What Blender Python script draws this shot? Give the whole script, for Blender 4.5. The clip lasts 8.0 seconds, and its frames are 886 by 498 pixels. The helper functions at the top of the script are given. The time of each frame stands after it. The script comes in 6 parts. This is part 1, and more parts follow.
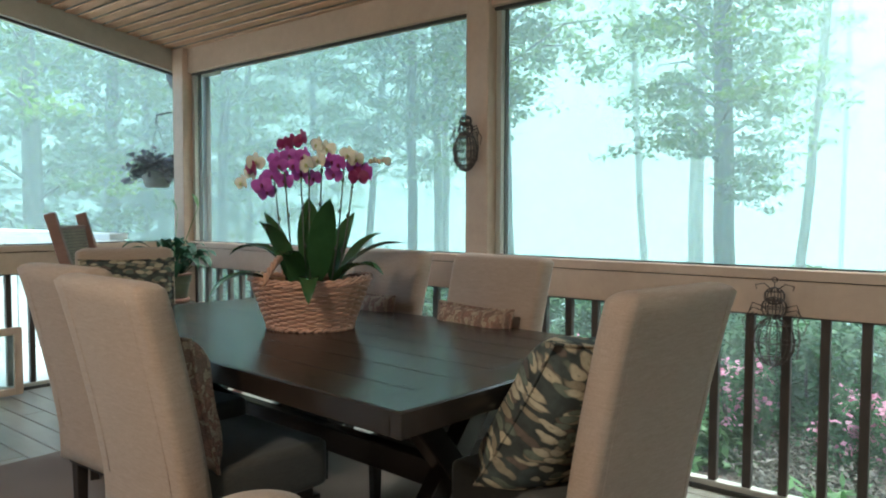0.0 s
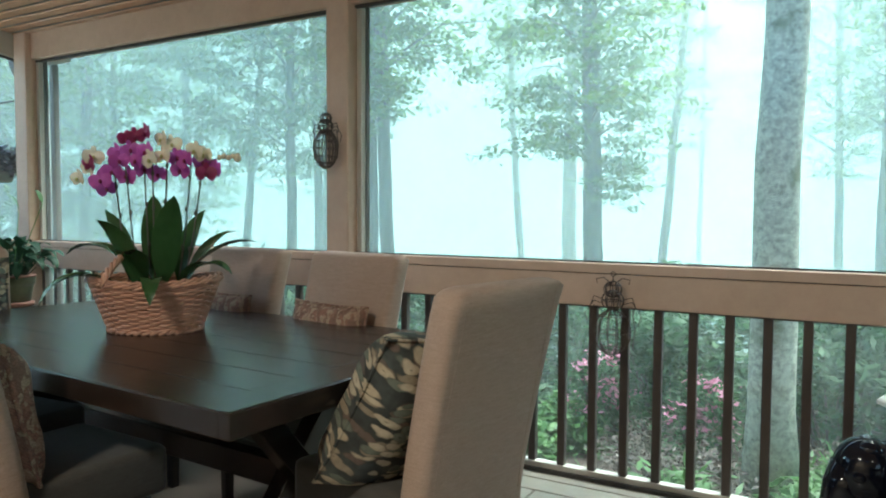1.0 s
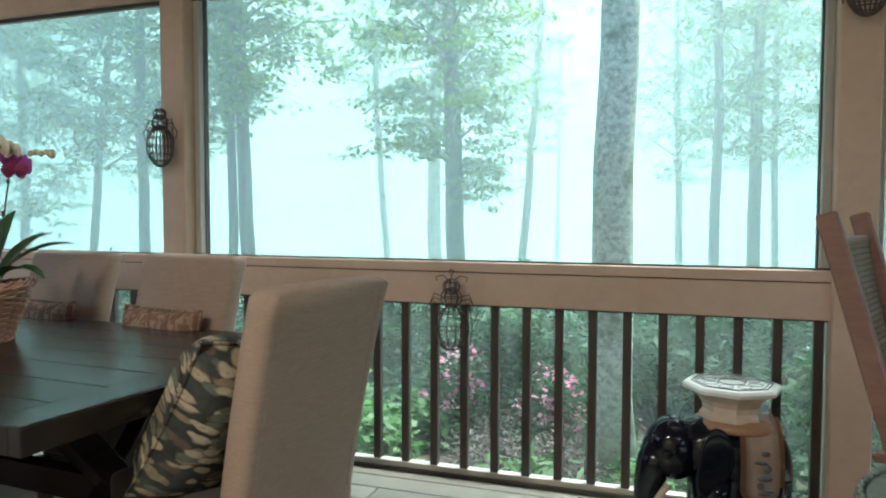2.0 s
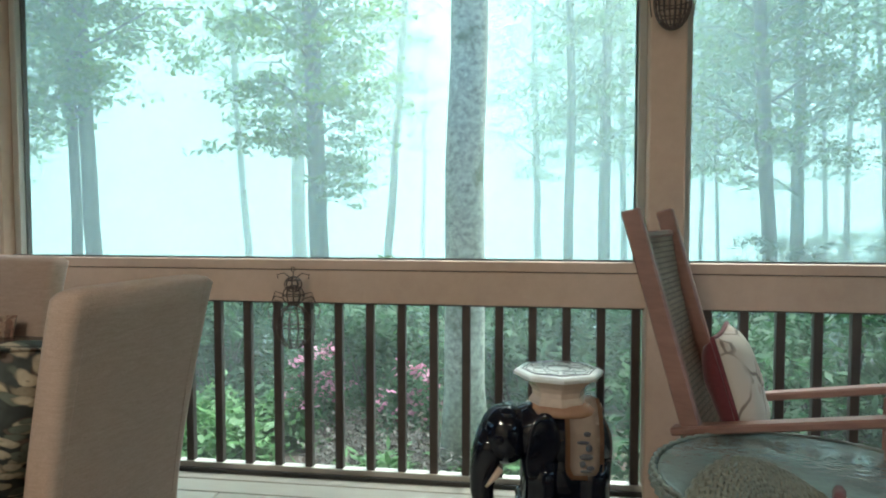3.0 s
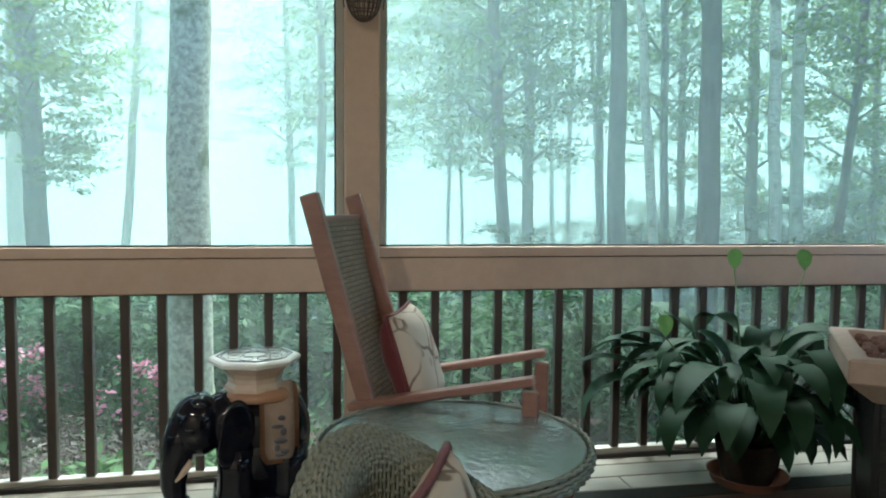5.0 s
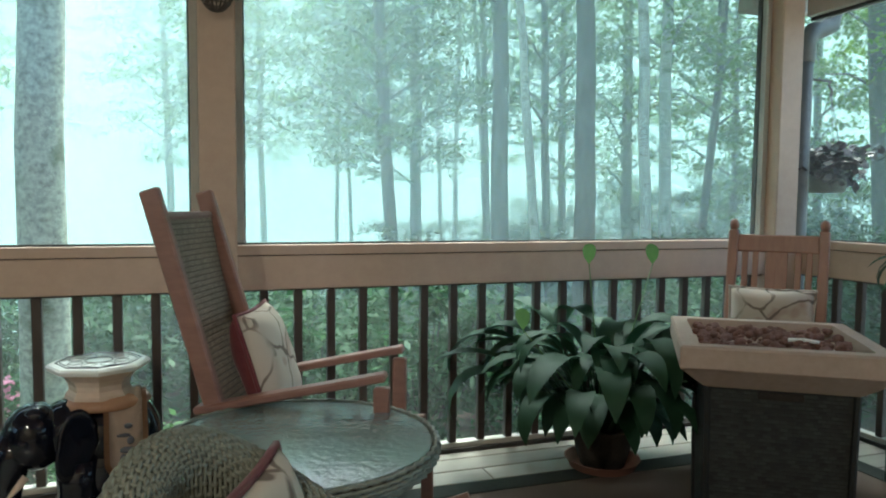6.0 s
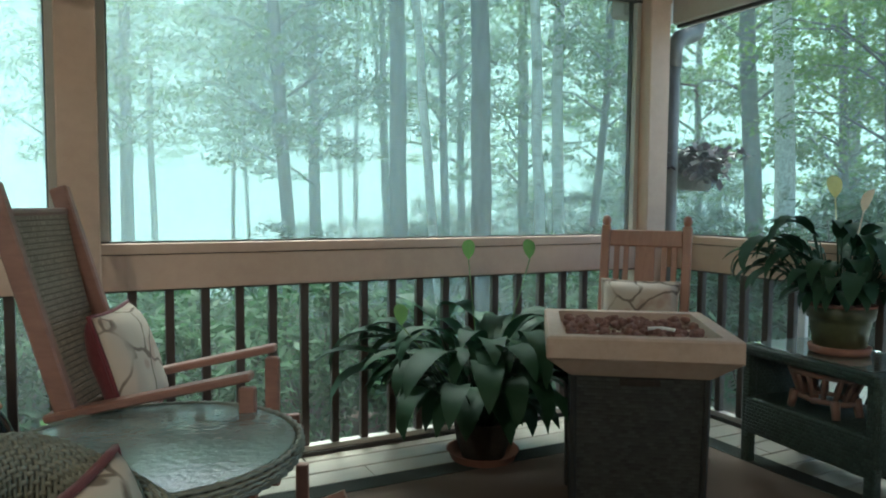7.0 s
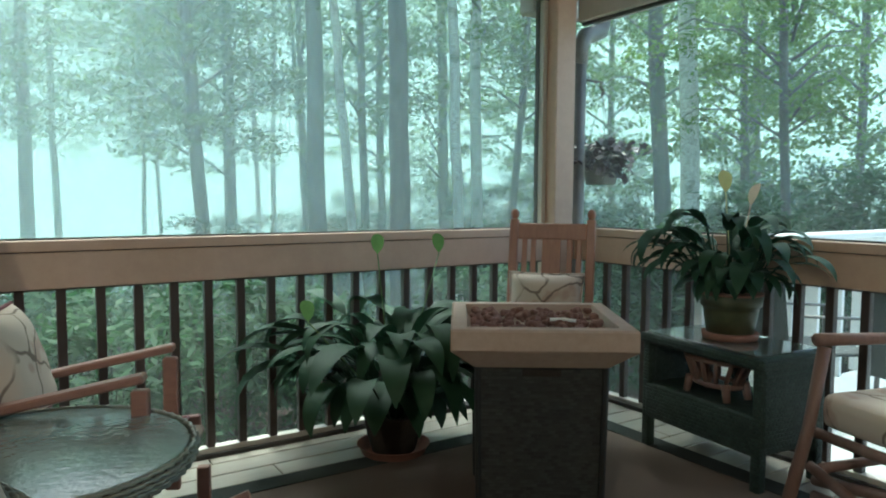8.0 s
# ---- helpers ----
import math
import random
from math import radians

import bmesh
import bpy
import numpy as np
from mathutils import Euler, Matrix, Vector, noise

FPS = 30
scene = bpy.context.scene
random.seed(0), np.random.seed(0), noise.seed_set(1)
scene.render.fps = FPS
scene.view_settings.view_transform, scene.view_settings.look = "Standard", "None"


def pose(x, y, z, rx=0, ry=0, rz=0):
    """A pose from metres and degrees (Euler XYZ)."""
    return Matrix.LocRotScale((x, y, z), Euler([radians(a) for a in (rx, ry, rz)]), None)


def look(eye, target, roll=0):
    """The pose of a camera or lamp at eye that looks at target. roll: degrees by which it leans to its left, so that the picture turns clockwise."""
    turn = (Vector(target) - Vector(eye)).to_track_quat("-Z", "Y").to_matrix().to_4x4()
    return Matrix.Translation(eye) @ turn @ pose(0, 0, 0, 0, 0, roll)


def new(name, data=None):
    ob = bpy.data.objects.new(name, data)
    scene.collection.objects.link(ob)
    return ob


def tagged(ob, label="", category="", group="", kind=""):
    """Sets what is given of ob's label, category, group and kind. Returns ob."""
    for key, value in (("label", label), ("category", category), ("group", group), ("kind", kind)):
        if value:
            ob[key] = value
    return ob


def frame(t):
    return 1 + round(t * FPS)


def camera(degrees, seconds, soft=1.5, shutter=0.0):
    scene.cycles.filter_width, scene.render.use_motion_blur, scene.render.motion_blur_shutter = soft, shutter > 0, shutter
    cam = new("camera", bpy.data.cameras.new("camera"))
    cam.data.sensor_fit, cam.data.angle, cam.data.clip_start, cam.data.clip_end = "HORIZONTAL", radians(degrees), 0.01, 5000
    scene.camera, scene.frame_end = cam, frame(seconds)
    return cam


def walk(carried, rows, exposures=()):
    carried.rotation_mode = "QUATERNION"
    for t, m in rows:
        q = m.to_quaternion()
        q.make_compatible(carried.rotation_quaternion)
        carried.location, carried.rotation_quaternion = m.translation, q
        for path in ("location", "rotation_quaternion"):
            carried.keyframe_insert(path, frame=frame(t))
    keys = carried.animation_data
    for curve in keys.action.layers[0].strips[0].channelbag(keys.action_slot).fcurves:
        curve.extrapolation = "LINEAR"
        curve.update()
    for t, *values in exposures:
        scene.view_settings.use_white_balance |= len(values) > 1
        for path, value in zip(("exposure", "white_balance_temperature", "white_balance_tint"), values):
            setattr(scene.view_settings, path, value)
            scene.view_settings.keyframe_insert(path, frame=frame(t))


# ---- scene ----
cam = camera(64.2, 8.0, 2.0)
PATH = [
    (0, (0.468, 0.169, 1.243), (-0.78, 1.729, 1.147), 0.2),
    (0.5, (0.533, 0.198, 1.245), (-0.598, 1.844, 1.147), 0.3),
    (1, (0.594, 0.23, 1.244), (-0.389, 1.969, 1.143), 0.3),
    (1.5, (0.658, 0.264, 1.238), (-0.164, 2.085, 1.139), 0.2),
    (3, (0.855, 0.278, 1.238), (0.557, 2.253, 1.133), -0.0),
    (3.5, (0.917, 0.276, 1.241), (0.795, 2.269, 1.126), -0.0),
    (4, (0.981, 0.269, 1.234), (1.029, 2.264, 1.113), 0.1),
    (4.5, (1.056, 0.263, 1.228), (1.261, 2.248, 1.099), 0.3),
    (6, (1.265, 0.227, 1.214), (1.912, 2.114, 1.081), 0.5),
    (6.5, (1.324, 0.205, 1.203), (2.1, 2.044, 1.074), 0.3),
    (7, (1.372, 0.178, 1.199), (2.265, 1.963, 1.069), 0.4),
    (7.5, (1.412, 0.157, 1.198), (2.405, 1.888, 1.063), 0.5),
    (8, (1.433, 0.145, 1.206), (2.513, 1.822, 1.057), 0.3),
]
walk(cam, [(t, look(eye, target, roll)) for t, eye, target, roll in PATH],
     exposures=[(0.0, 2.22, 5640, -11), (4.0, 2.20, 5640, -11), (8.0, 1.95, 5780, -13)])
YW, XL, XR = 3.36, -4.88, 4.46          # inner faces of the lake side, the left end and the right end
YB = -2.3                               # the house wall behind
SILL, BAND, HEAD, CEIL = 1.022, 0.826, 2.375, 2.56
RAKE = 0.148                            # the ceiling climbs towards the house

# ---- light ----
world = bpy.data.worlds.new("overcast_sky")
scene.world = world
world.use_nodes = True
wn = world.node_tree.nodes
sky = wn.new("ShaderNodeTexSky")
sky.sky_type = "NISHITA"
sky.sun_disc = False
sky.sun_elevation, sky.sun_rotation = radians(63), radians(23)
sky.dust_density, sky.air_density = 4.0, 1.0
wn["Background"].inputs[1].default_value = 0.15
world.node_tree.links.new(sky.outputs[0], wn["Background"].inputs[0])
sun = new("sun", bpy.data.lights.new("sun", "SUN"))
sun.data.energy, sun.data.angle, sun.data.color = 2.6, radians(40), (1.0, 0.98, 0.94)
sun.matrix_world = look((5, 12, 26), (0, 0, 0))
# emission of the wall that stands in for fog-lit sky
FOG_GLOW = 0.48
LAMP = 24.0

# ---- materials ----


def nodes_of(name):
    m = bpy.data.materials.new(name)
    m.use_nodes = True
    nt = m.node_tree
    return m, nt, nt.nodes["Principled BSDF"]


def ramp(nt, source, stops):
    r = nt.nodes.new("ShaderNodeValToRGB")
    r.color_ramp.elements[0].position, r.color_ramp.elements[0].color = stops[0][0], (*stops[0][1], 1)
    r.color_ramp.elements[1].position, r.color_ramp.elements[1].color = stops[-1][0], (*stops[-1][1], 1)
    for at, col in stops[1:-1]:
        e = r.color_ramp.elements.new(at)
        e.color = (*col, 1)
    nt.links.new(source, r.inputs[0])
    return r.outputs[0]


def coords(nt, scale=(1, 1, 1)):
    tc, mp = nt.nodes.new("ShaderNodeTexCoord"), nt.nodes.new("ShaderNodeMapping")
    mp.inputs["Scale"].default_value = scale
    nt.links.new(tc.outputs["Object"], mp.inputs[0])
    return mp.outputs[0]


def noise_tex(nt, vec, scale, detail=4.0, rough=0.55, out="Fac"):
    n = nt.nodes.new("ShaderNodeTexNoise")
    n.inputs["Scale"].default_value, n.inputs["Detail"].default_value, n.inputs["Roughness"].default_value = scale, detail, rough
    nt.links.new(vec, n.inputs["Vector"])
    return n.outputs[out]


def mixed(nt, fac, a, b, mode="MIX"):
    m = nt.nodes.new("ShaderNodeMix")
    m.data_type, m.blend_type = "RGBA", mode
    for v, slot in ((fac, 0), (a, 6), (b, 7)):
        if isinstance(v, (int, float)):
            m.inputs[slot].default_value = v
        elif isinstance(v, tuple):
            m.inputs[slot].default_value = (*v, 1)
        else:
            nt.links.new(v, m.inputs[slot])
    return m.outputs[2]


def bump(nt, bsdf, height, strength=0.3, dist=0.005):
    b = nt.nodes.new("ShaderNodeBump")
    b.inputs["Strength"].default_value, b.inputs["Distance"].default_value = strength, dist
    nt.links.new(height, b.inputs["Height"])
    nt.links.new(b.outputs[0], bsdf.inputs["Normal"])


def per_piece(nt, col, spread=0.25):
    info = nt.nodes.new("ShaderNodeObjectInfo")
    mr = nt.nodes.new("ShaderNodeMapRange")
    mr.inputs[3].default_value, mr.inputs[4].default_value = 1 - spread, 1 + spread
    nt.links.new(info.outputs["Random"], mr.inputs[0])
    hsv = nt.nodes.new("ShaderNodeHueSaturation")
    nt.links.new(mr.outputs[0], hsv.inputs["Value"])
    nt.links.new(col, hsv.inputs["Color"])
    return hsv.outputs[0]


def grained(name, dark, light, stretch=(1, 1, 1), scale=8, rough=0.6, bumps=0.25, depth=0.002, spread=0.0, big=1.2, spec=0.5):
    """Two scales of variation: fine stretched grain over broad patches."""
    m, nt, b = nodes_of(name)
    v = coords(nt, stretch)
    fine = noise_tex(nt, v, scale * 6, 6, 0.65)
    broad = noise_tex(nt, coords(nt), big, 3)
    c1 = ramp(nt, fine, [(0.3, dark), (0.7, light)])
    c2 = ramp(nt, broad, [(0.3, tuple(0.82 * x for x in dark)), (0.7, tuple(min(1, 1.08 * x) for x in light))])
    col = mixed(nt, 0.45, c1, c2)
    if spread:
        col = per_piece(nt, col, spread)
    nt.links.new(col, b.inputs["Base Color"])
    b.inputs["Roughness"].default_value = rough
    b.inputs["Specular IOR Level"].default_value = spec
    bump(nt, b, fine, bumps, depth)
    return m


M_TRIM = grained("tan_painted_timber", (0.46, 0.33, 0.25), (0.56, 0.41, 0.32), (1, 1, 1), 3, 0.55, 0.08, 0.002)
M_TRIM_PALE = grained("pale_grey_frame", (0.42, 0.40, 0.36), (0.52, 0.49, 0.44), (1, 1, 1), 3, 0.5, 0.06, 0.001)
M_JOINT = grained("dark_joint", (0.03, 0.028, 0.026), (0.06, 0.055, 0.05), (1, 1, 1), 5, 0.8)
M_BALUSTER = grained("dark_brown_baluster", (0.035, 0.026, 0.022), (0.07, 0.05, 0.042), (1, 1, 0.2), 6, 0.45, 0.15, 0.001)
M_DECK = grained("painted_deck_board", (0.25, 0.225, 0.19), (0.34, 0.31, 0.265), (0.15, 1, 1), 5, 0.32, 0.15, 0.001, 0.07)
M_HOUSE = grained("house_siding", (0.45, 0.39, 0.31), (0.55, 0.48, 0.39), (0.3, 1, 3), 3, 0.6)
M_TABLE = grained("espresso_stained_wood", (0.010, 0.007, 0.006), (0.026, 0.017, 0.013), (0.12, 1, 1), 7, 0.26, 0.2, 0.0006, 0.12, 1.2, 0.65)
M_CHAIRLEG = grained("black_brown_leg", (0.012, 0.009, 0.008), (0.03, 0.02, 0.016), (1, 1, 0.2), 6, 0.4)
M_ROCKER = grained("red_brown_rocker_wood", (0.18, 0.090, 0.068), (0.29, 0.155, 0.122), (0.25, 0.25, 1), 7, 0.45, 0.2, 0.001)
M_ROCKER2 = grained("warm_cherry_wood", (0.22, 0.095, 0.058), (0.35, 0.165, 0.105), (1, 1, 0.2), 7, 0.4, 0.2, 0.001)
M_LOG = grained("peeled_log_wood", (0.15, 0.086, 0.066), (0.25, 0.15, 0.12), (1, 1, 0.2), 6, 0.5, 0.3, 0.002)
M_STONE = grained("cast_stone_rim", (0.32, 0.235, 0.185), (0.43, 0.325, 0.26), (1, 1, 1), 5, 0.8, 0.35, 0.002)
M_LAVA = grained("red_lava_rock", (0.09, 0.048, 0.040), (0.24, 0.125, 0.10), (1, 1, 1), 10, 0.95, 0.8, 0.006)
M_TERRA = grained("terracotta", (0.20, 0.09, 0.065), (0.29, 0.145, 0.105), (1, 1, 1), 5, 0.75)
M_OLIVEPOT = grained("olive_green_glaze", (0.055, 0.062, 0.030), (0.105, 0.108, 0.055), (1, 1, 1), 4, 0.4)
M_SOIL = grained("potting_soil", (0.012, 0.009, 0.007), (0.04, 0.03, 0.022), (1, 1, 1), 14, 0.95, 0.8, 0.006)
M_RUG = grained("brown_woven_rug", (0.07, 0.050, 0.040), (0.125, 0.09, 0.07), (1, 3, 1), 18, 0.95, 0.5, 0.003)
M_RUG_TAN = grained("tan_brown_rug", (0.15, 0.108, 0.085), (0.23, 0.17, 0.135), (1, 3, 1), 18, 0.95, 0.5, 0.003)
M_RUGEDGE = grained("black_green_rug_border", (0.012, 0.016, 0.014), (0.03, 0.036, 0.03), (3, 1, 1), 18, 0.95, 0.5, 0.003)
M_WHITE = grained("white_gloss_paint", (0.72, 0.74, 0.73), (0.82, 0.83, 0.82), (1, 1, 1), 3, 0.3)
# Base colour made pale to include the sky reflected in wet boards.
M_WETDECK = grained("sky_pale_wet_deck", (0.55, 0.57, 0.56), (0.70, 0.72, 0.71), (0.2, 1, 1), 3, 0.12)
M_WIRE = grained("rusty_wire", (0.035, 0.026, 0.022), (0.09, 0.06, 0.05), (1, 1, 1), 20, 0.6)
M_SLING = grained("dark_sling_fabric", (0.03, 0.035, 0.036), (0.06, 0.066, 0.066), (4, 4, 4), 20, 0.8)
M_GUTTER = grained("dark_bronze_downspout", (0.11, 0.108, 0.10), (0.18, 0.175, 0.165), (1, 1, 1), 4, 0.45)
M_ROCK = grained("grey_garden_rock", (0.16, 0.155, 0.145), (0.32, 0.31, 0.29), (1, 1, 1), 4, 0.85, 0.6, 0.02)
M_CERAMIC_BLACK = grained("black_blue_glaze", (0.003, 0.004, 0.009), (0.008, 0.010, 0.02), (1, 1, 1), 3, 0.08, 0.15, 0.003)
M_CERAMIC_CREAM = grained("cream_glaze", (0.58, 0.46, 0.38), (0.72, 0.59, 0.50), (1, 1, 1), 5, 0.18)
M_CERAMIC_GOLD = grained("ochre_glaze", (0.36, 0.20, 0.125), (0.48, 0.29, 0.19), (1, 1, 1), 6, 0.25)
M_STEM_DARK = grained("dark_orchid_stem", (0.03, 0.03, 0.018), (0.07, 0.06, 0.035), (1, 1, 0.2), 8, 0.5)
M_BARK = grained("grey_brown_bark", (0.07, 0.068, 0.062), (0.17, 0.165, 0.15), (1, 1, 0.16), 3, 0.95, 0.9, 0.03)
M_CAMEO = grained("dark_motif_glaze", (0.07, 0.08, 0.11), (0.17, 0.17, 0.19), (1, 1, 1), 5, 0.2)


def leafy(name, dark, light, scale=3.0, rough=0.4, trans=0.25, spec=0.5):
    """Leaves vary leaf by leaf, let some light through and shine a little."""
    m, nt, b = nodes_of(name)
    geo = nt.nodes.new("ShaderNodeNewGeometry")
    c = ramp(nt, geo.outputs["Random Per Island"], [(0.0, dark), (0.65, tuple((a + d) / 2 for a, d in zip(dark, light))), (1.0, light)])
    n = noise_tex(nt, coords(nt), scale * 8, 3)
    col = mixed(nt, 0.35, c, ramp(nt, n, [(0.3, dark), (0.75, light)]))
    nt.links.new(col, b.inputs["Base Color"])
    b.inputs["Roughness"].default_value = rough
    b.inputs["Specular IOR Level"].default_value = spec
    tr, mx = nt.nodes.new("ShaderNodeBsdfTranslucent"), nt.nodes.new("ShaderNodeMixShader")
    nt.links.new(col, tr.inputs[0])
    mx.inputs[0].default_value = trans
    nt.links.new(b.outputs[0], mx.inputs[1])
    nt.links.new(tr.outputs[0], mx.inputs[2])
    nt.links.new(mx.outputs[0], nt.nodes["Material Output"].inputs[0])
    return m


M_LILY = leafy("peace_lily_leaf", (0.009, 0.028, 0.015), (0.026, 0.066, 0.033), 2, 0.58, 0.12, 0.22)
M_ORCHLEAF = leafy("orchid_leaf", (0.03, 0.07, 0.024), (0.075, 0.145, 0.05), 2, 0.24, 0.14)
M_CANOPY = leafy("summer_tree_leaf", (0.10, 0.19, 0.038), (0.22, 0.33, 0.08), 1, 0.5, 0.65)
M_RHODO = leafy("rhododendron_leaf", (0.035, 0.085, 0.04), (0.095, 0.18, 0.078), 2, 0.55, 0.42, 0.25)
M_HOSTA = leafy("hosta_leaf", (0.06, 0.135, 0.04), (0.13, 0.24, 0.075), 2, 0.5, 0.3, 0.3)
M_HEATH = leafy("bronze_heath_leaf", (0.06, 0.045, 0.04), (0.12, 0.10, 0.075), 2, 0.6, 0.2)
M_PURPLE_LEAF = leafy("purple_basket_leaf", (0.022, 0.016, 0.022), (0.075, 0.055, 0.07), 2, 0.45, 0.2)
M_PINK = leafy("pink_azalea_petal", (0.46, 0.14, 0.25), (0.60, 0.32, 0.41), 2, 0.6, 0.3)
M_WHITEFLOWER = leafy("white_flower_petal", (0.65, 0.68, 0.66), (0.82, 0.84, 0.82), 2, 0.6, 0.3)
M_ORCHID_PURPLE = leafy("magenta_orchid_petal", (0.28, 0.025, 0.25), (0.60, 0.13, 0.55), 6, 0.5, 0.3)
M_ORCHID_RED = leafy("crimson_orchid_petal", (0.16, 0.01, 0.06), (0.34, 0.03, 0.14), 6, 0.5, 0.3)
M_ORCHID_CREAM = leafy("cream_orchid_petal", (0.74, 0.64, 0.47), (0.86, 0.81, 0.70), 6, 0.5, 0.3)
M_SPATHE = leafy("yellow_green_spathe", (0.45, 0.42, 0.17), (0.62, 0.60, 0.30), 6, 0.5, 0.3)
M_SPATHE_PINK = leafy("fading_spathe", (0.50, 0.38, 0.27), (0.62, 0.50, 0.36), 6, 0.5, 0.3)
M_BUDGREEN = leafy("green_bud_spathe", (0.08, 0.16, 0.05), (0.16, 0.27, 0.09), 6, 0.5, 0.3)


def fabric(name, dark, light, weave=420, spread=0.1):
    m, nt, b = nodes_of(name)
    v = coords(nt)
    w1, w2 = nt.nodes.new("ShaderNodeTexWave"), nt.nodes.new("ShaderNodeTexWave")
    for w, d in ((w1, "Z"), (w2, "X")):
        w.bands_direction = d
        w.inputs["Scale"].default_value, w.inputs["Distortion"].default_value, w.inputs["Detail"].default_value = weave / 6.0, 2.5, 3
        nt.links.new(v, w.inputs["Vector"])
    slub = noise_tex(nt, coords(nt, (0.22, 0.22, 1.8)), 95, 4, 0.6)
    c = ramp(nt, slub, [(0.28, tuple(0.9 * x for x in dark)), (0.72, tuple(1.06 * x for x in light))])
    c = mixed(nt, 0.16, c, w1.outputs["Color"], "MULTIPLY")
    c = mixed(nt, 0.3, c, ramp(nt, noise_tex(nt, v, 3.0, 3), [(0.3, dark), (0.7, light)]))
    nt.links.new(c, b.inputs["Base Color"])
    b.inputs["Roughness"].default_value = 0.9
    b.inputs["Specular IOR Level"].default_value = 0.2
    b.inputs["Sheen Weight"].default_value = 0.15
    thread = noise_tex(nt, coords(nt, (1, 1, 1.6)), 220, 3, 0.7)
    nt.links.new(mixed(nt, 0.35, c, ramp(nt, thread, [(0.32, tuple(0.72 * x for x in dark)), (0.68, tuple(1.15 * x for x in light))])), b.inputs["Base Color"])
    bump(nt, b, thread, 0.35, 0.002)
    return m


# Seat colour takes in the shade under the table.
M_SEAT = fabric("shaded_seat_cloth", (0.045, 0.04, 0.035), (0.075, 0.066, 0.058))
M_LINEN = fabric("tan_linen_slipcover", (0.33, 0.23, 0.18), (0.44, 0.32, 0.255))


def printed(name, ground, tones, scale=9.0, lines=None):
    """A printed cloth: large leafy figures over a ground, with thin sprigs where asked for."""
    m, nt, b = nodes_of(name)
    v = coords(nt)
    warp = nt.nodes.new("ShaderNodeVectorMath")
    warp.operation = "ADD"
    wn_ = nt.nodes.new("ShaderNodeTexNoise")
    wn_.inputs["Scale"].default_value = scale * 1.3
    nt.links.new(v, wn_.inputs["Vector"])
    sc = nt.nodes.new("ShaderNodeVectorMath")
    sc.operation = "SCALE"
    sc.inputs["Scale"].default_value = 0.09
    nt.links.new(wn_.outputs["Color"], sc.inputs[0])
    nt.links.new(v, warp.inputs[0])
    nt.links.new(sc.outputs[0], warp.inputs[1])
    vo = nt.nodes.new("ShaderNodeTexVoronoi")
    vo.inputs["Scale"].default_value = scale * 2.2
    lay = nt.nodes.new("ShaderNodeMapping")
    lay.inputs["Rotation"].default_value, lay.inputs["Scale"].default_value = (0.5, 0.7, 0.4), (1.0, 1.0, 1.0) if lines else (1.7, 1.0, 0.5)
    nt.links.new(warp.outputs[0], lay.inputs[0])
    nt.links.new(lay.outputs[0], vo.inputs["Vector"])
    sep = nt.nodes.new("ShaderNodeSeparateColor")
    nt.links.new(vo.outputs["Color"], sep.inputs[0])
    if lines:
        edge = nt.nodes.new("ShaderNodeTexVoronoi")
        edge.feature = "DISTANCE_TO_EDGE"
        edge.inputs["Scale"].default_value = scale * 0.9
        nt.links.new(warp.outputs[0], edge.inputs["Vector"])
        twig = ramp(nt, edge.outputs["Distance"], [(0.016, (1, 1, 1)), (0.040, (0, 0, 0))])
        gaps = ramp(nt, noise_tex(nt, v, scale * 0.8, 2), [(0.36, (0, 0, 0)), (0.46, (0.85, 0.85, 0.85))])
        twig = mixed(nt, 1.0, twig, gaps, "MULTIPLY")
        spots = ramp(nt, noise_tex(nt, v, scale * 1.1, 2), [(0.58, (0, 0, 0)), (0.64, (0.55, 0.55, 0.55))])
        c = mixed(nt, spots, ground, tones[1])
        c = mixed(nt, twig, c, tones[0])
    else:
        stops = [(i / len(tones), t) for i, t in enumerate(tones)]
        r = nt.nodes.new("ShaderNodeValToRGB")
        r.color_ramp.interpolation = "CONSTANT"
        r.color_ramp.elements[0].position, r.color_ramp.elements[0].color = 0.0, (*tones[0], 1)
        r.color_ramp.elements[1].position, r.color_ramp.elements[1].color = stops[1][0], (*tones[1], 1)
        for at, col in stops[2:]:
            e = r.color_ramp.elements.new(at)
            e.color = (*col, 1)
        nt.links.new(sep.outputs[0], r.inputs[0])
        vein = ramp(nt, vo.outputs["Distance"], [(0.0, (0.75, 0.75, 0.75)), (0.5, (1, 1, 1)), (0.75, (0.6, 0.6, 0.6))])
        c = mixed(nt, 0.8, r.outputs[0], vein, "MULTIPLY")
        wv = nt.nodes.new("ShaderNodeTexWave")
        wv.bands_direction = "DIAGONAL"
        wv.inputs["Scale"].default_value, wv.inputs["Distortion"].default_value, wv.inputs["Detail"].default_value, wv.inputs["Detail Scale"].default_value = scale * 3.2, 9.0, 2, 1.2
        nt.links.new(v, wv.inputs["Vector"])
        c = mixed(nt, 0.55, c, ramp(nt, wv.outputs["Fac"], [(0.1, (0.35, 0.35, 0.35)), (0.6, (1, 1, 1))]), "MULTIPLY")
        c = mixed(nt, 0.18, c, ground)
    nt.links.new(c, b.inputs["Base Color"])
    b.inputs["Roughness"].default_value = 0.9
    b.inputs["Specular IOR Level"].default_value = 0.2
    bump(nt, b, noise_tex(nt, v, 260, 2), 0.3, 0.001)
    return m


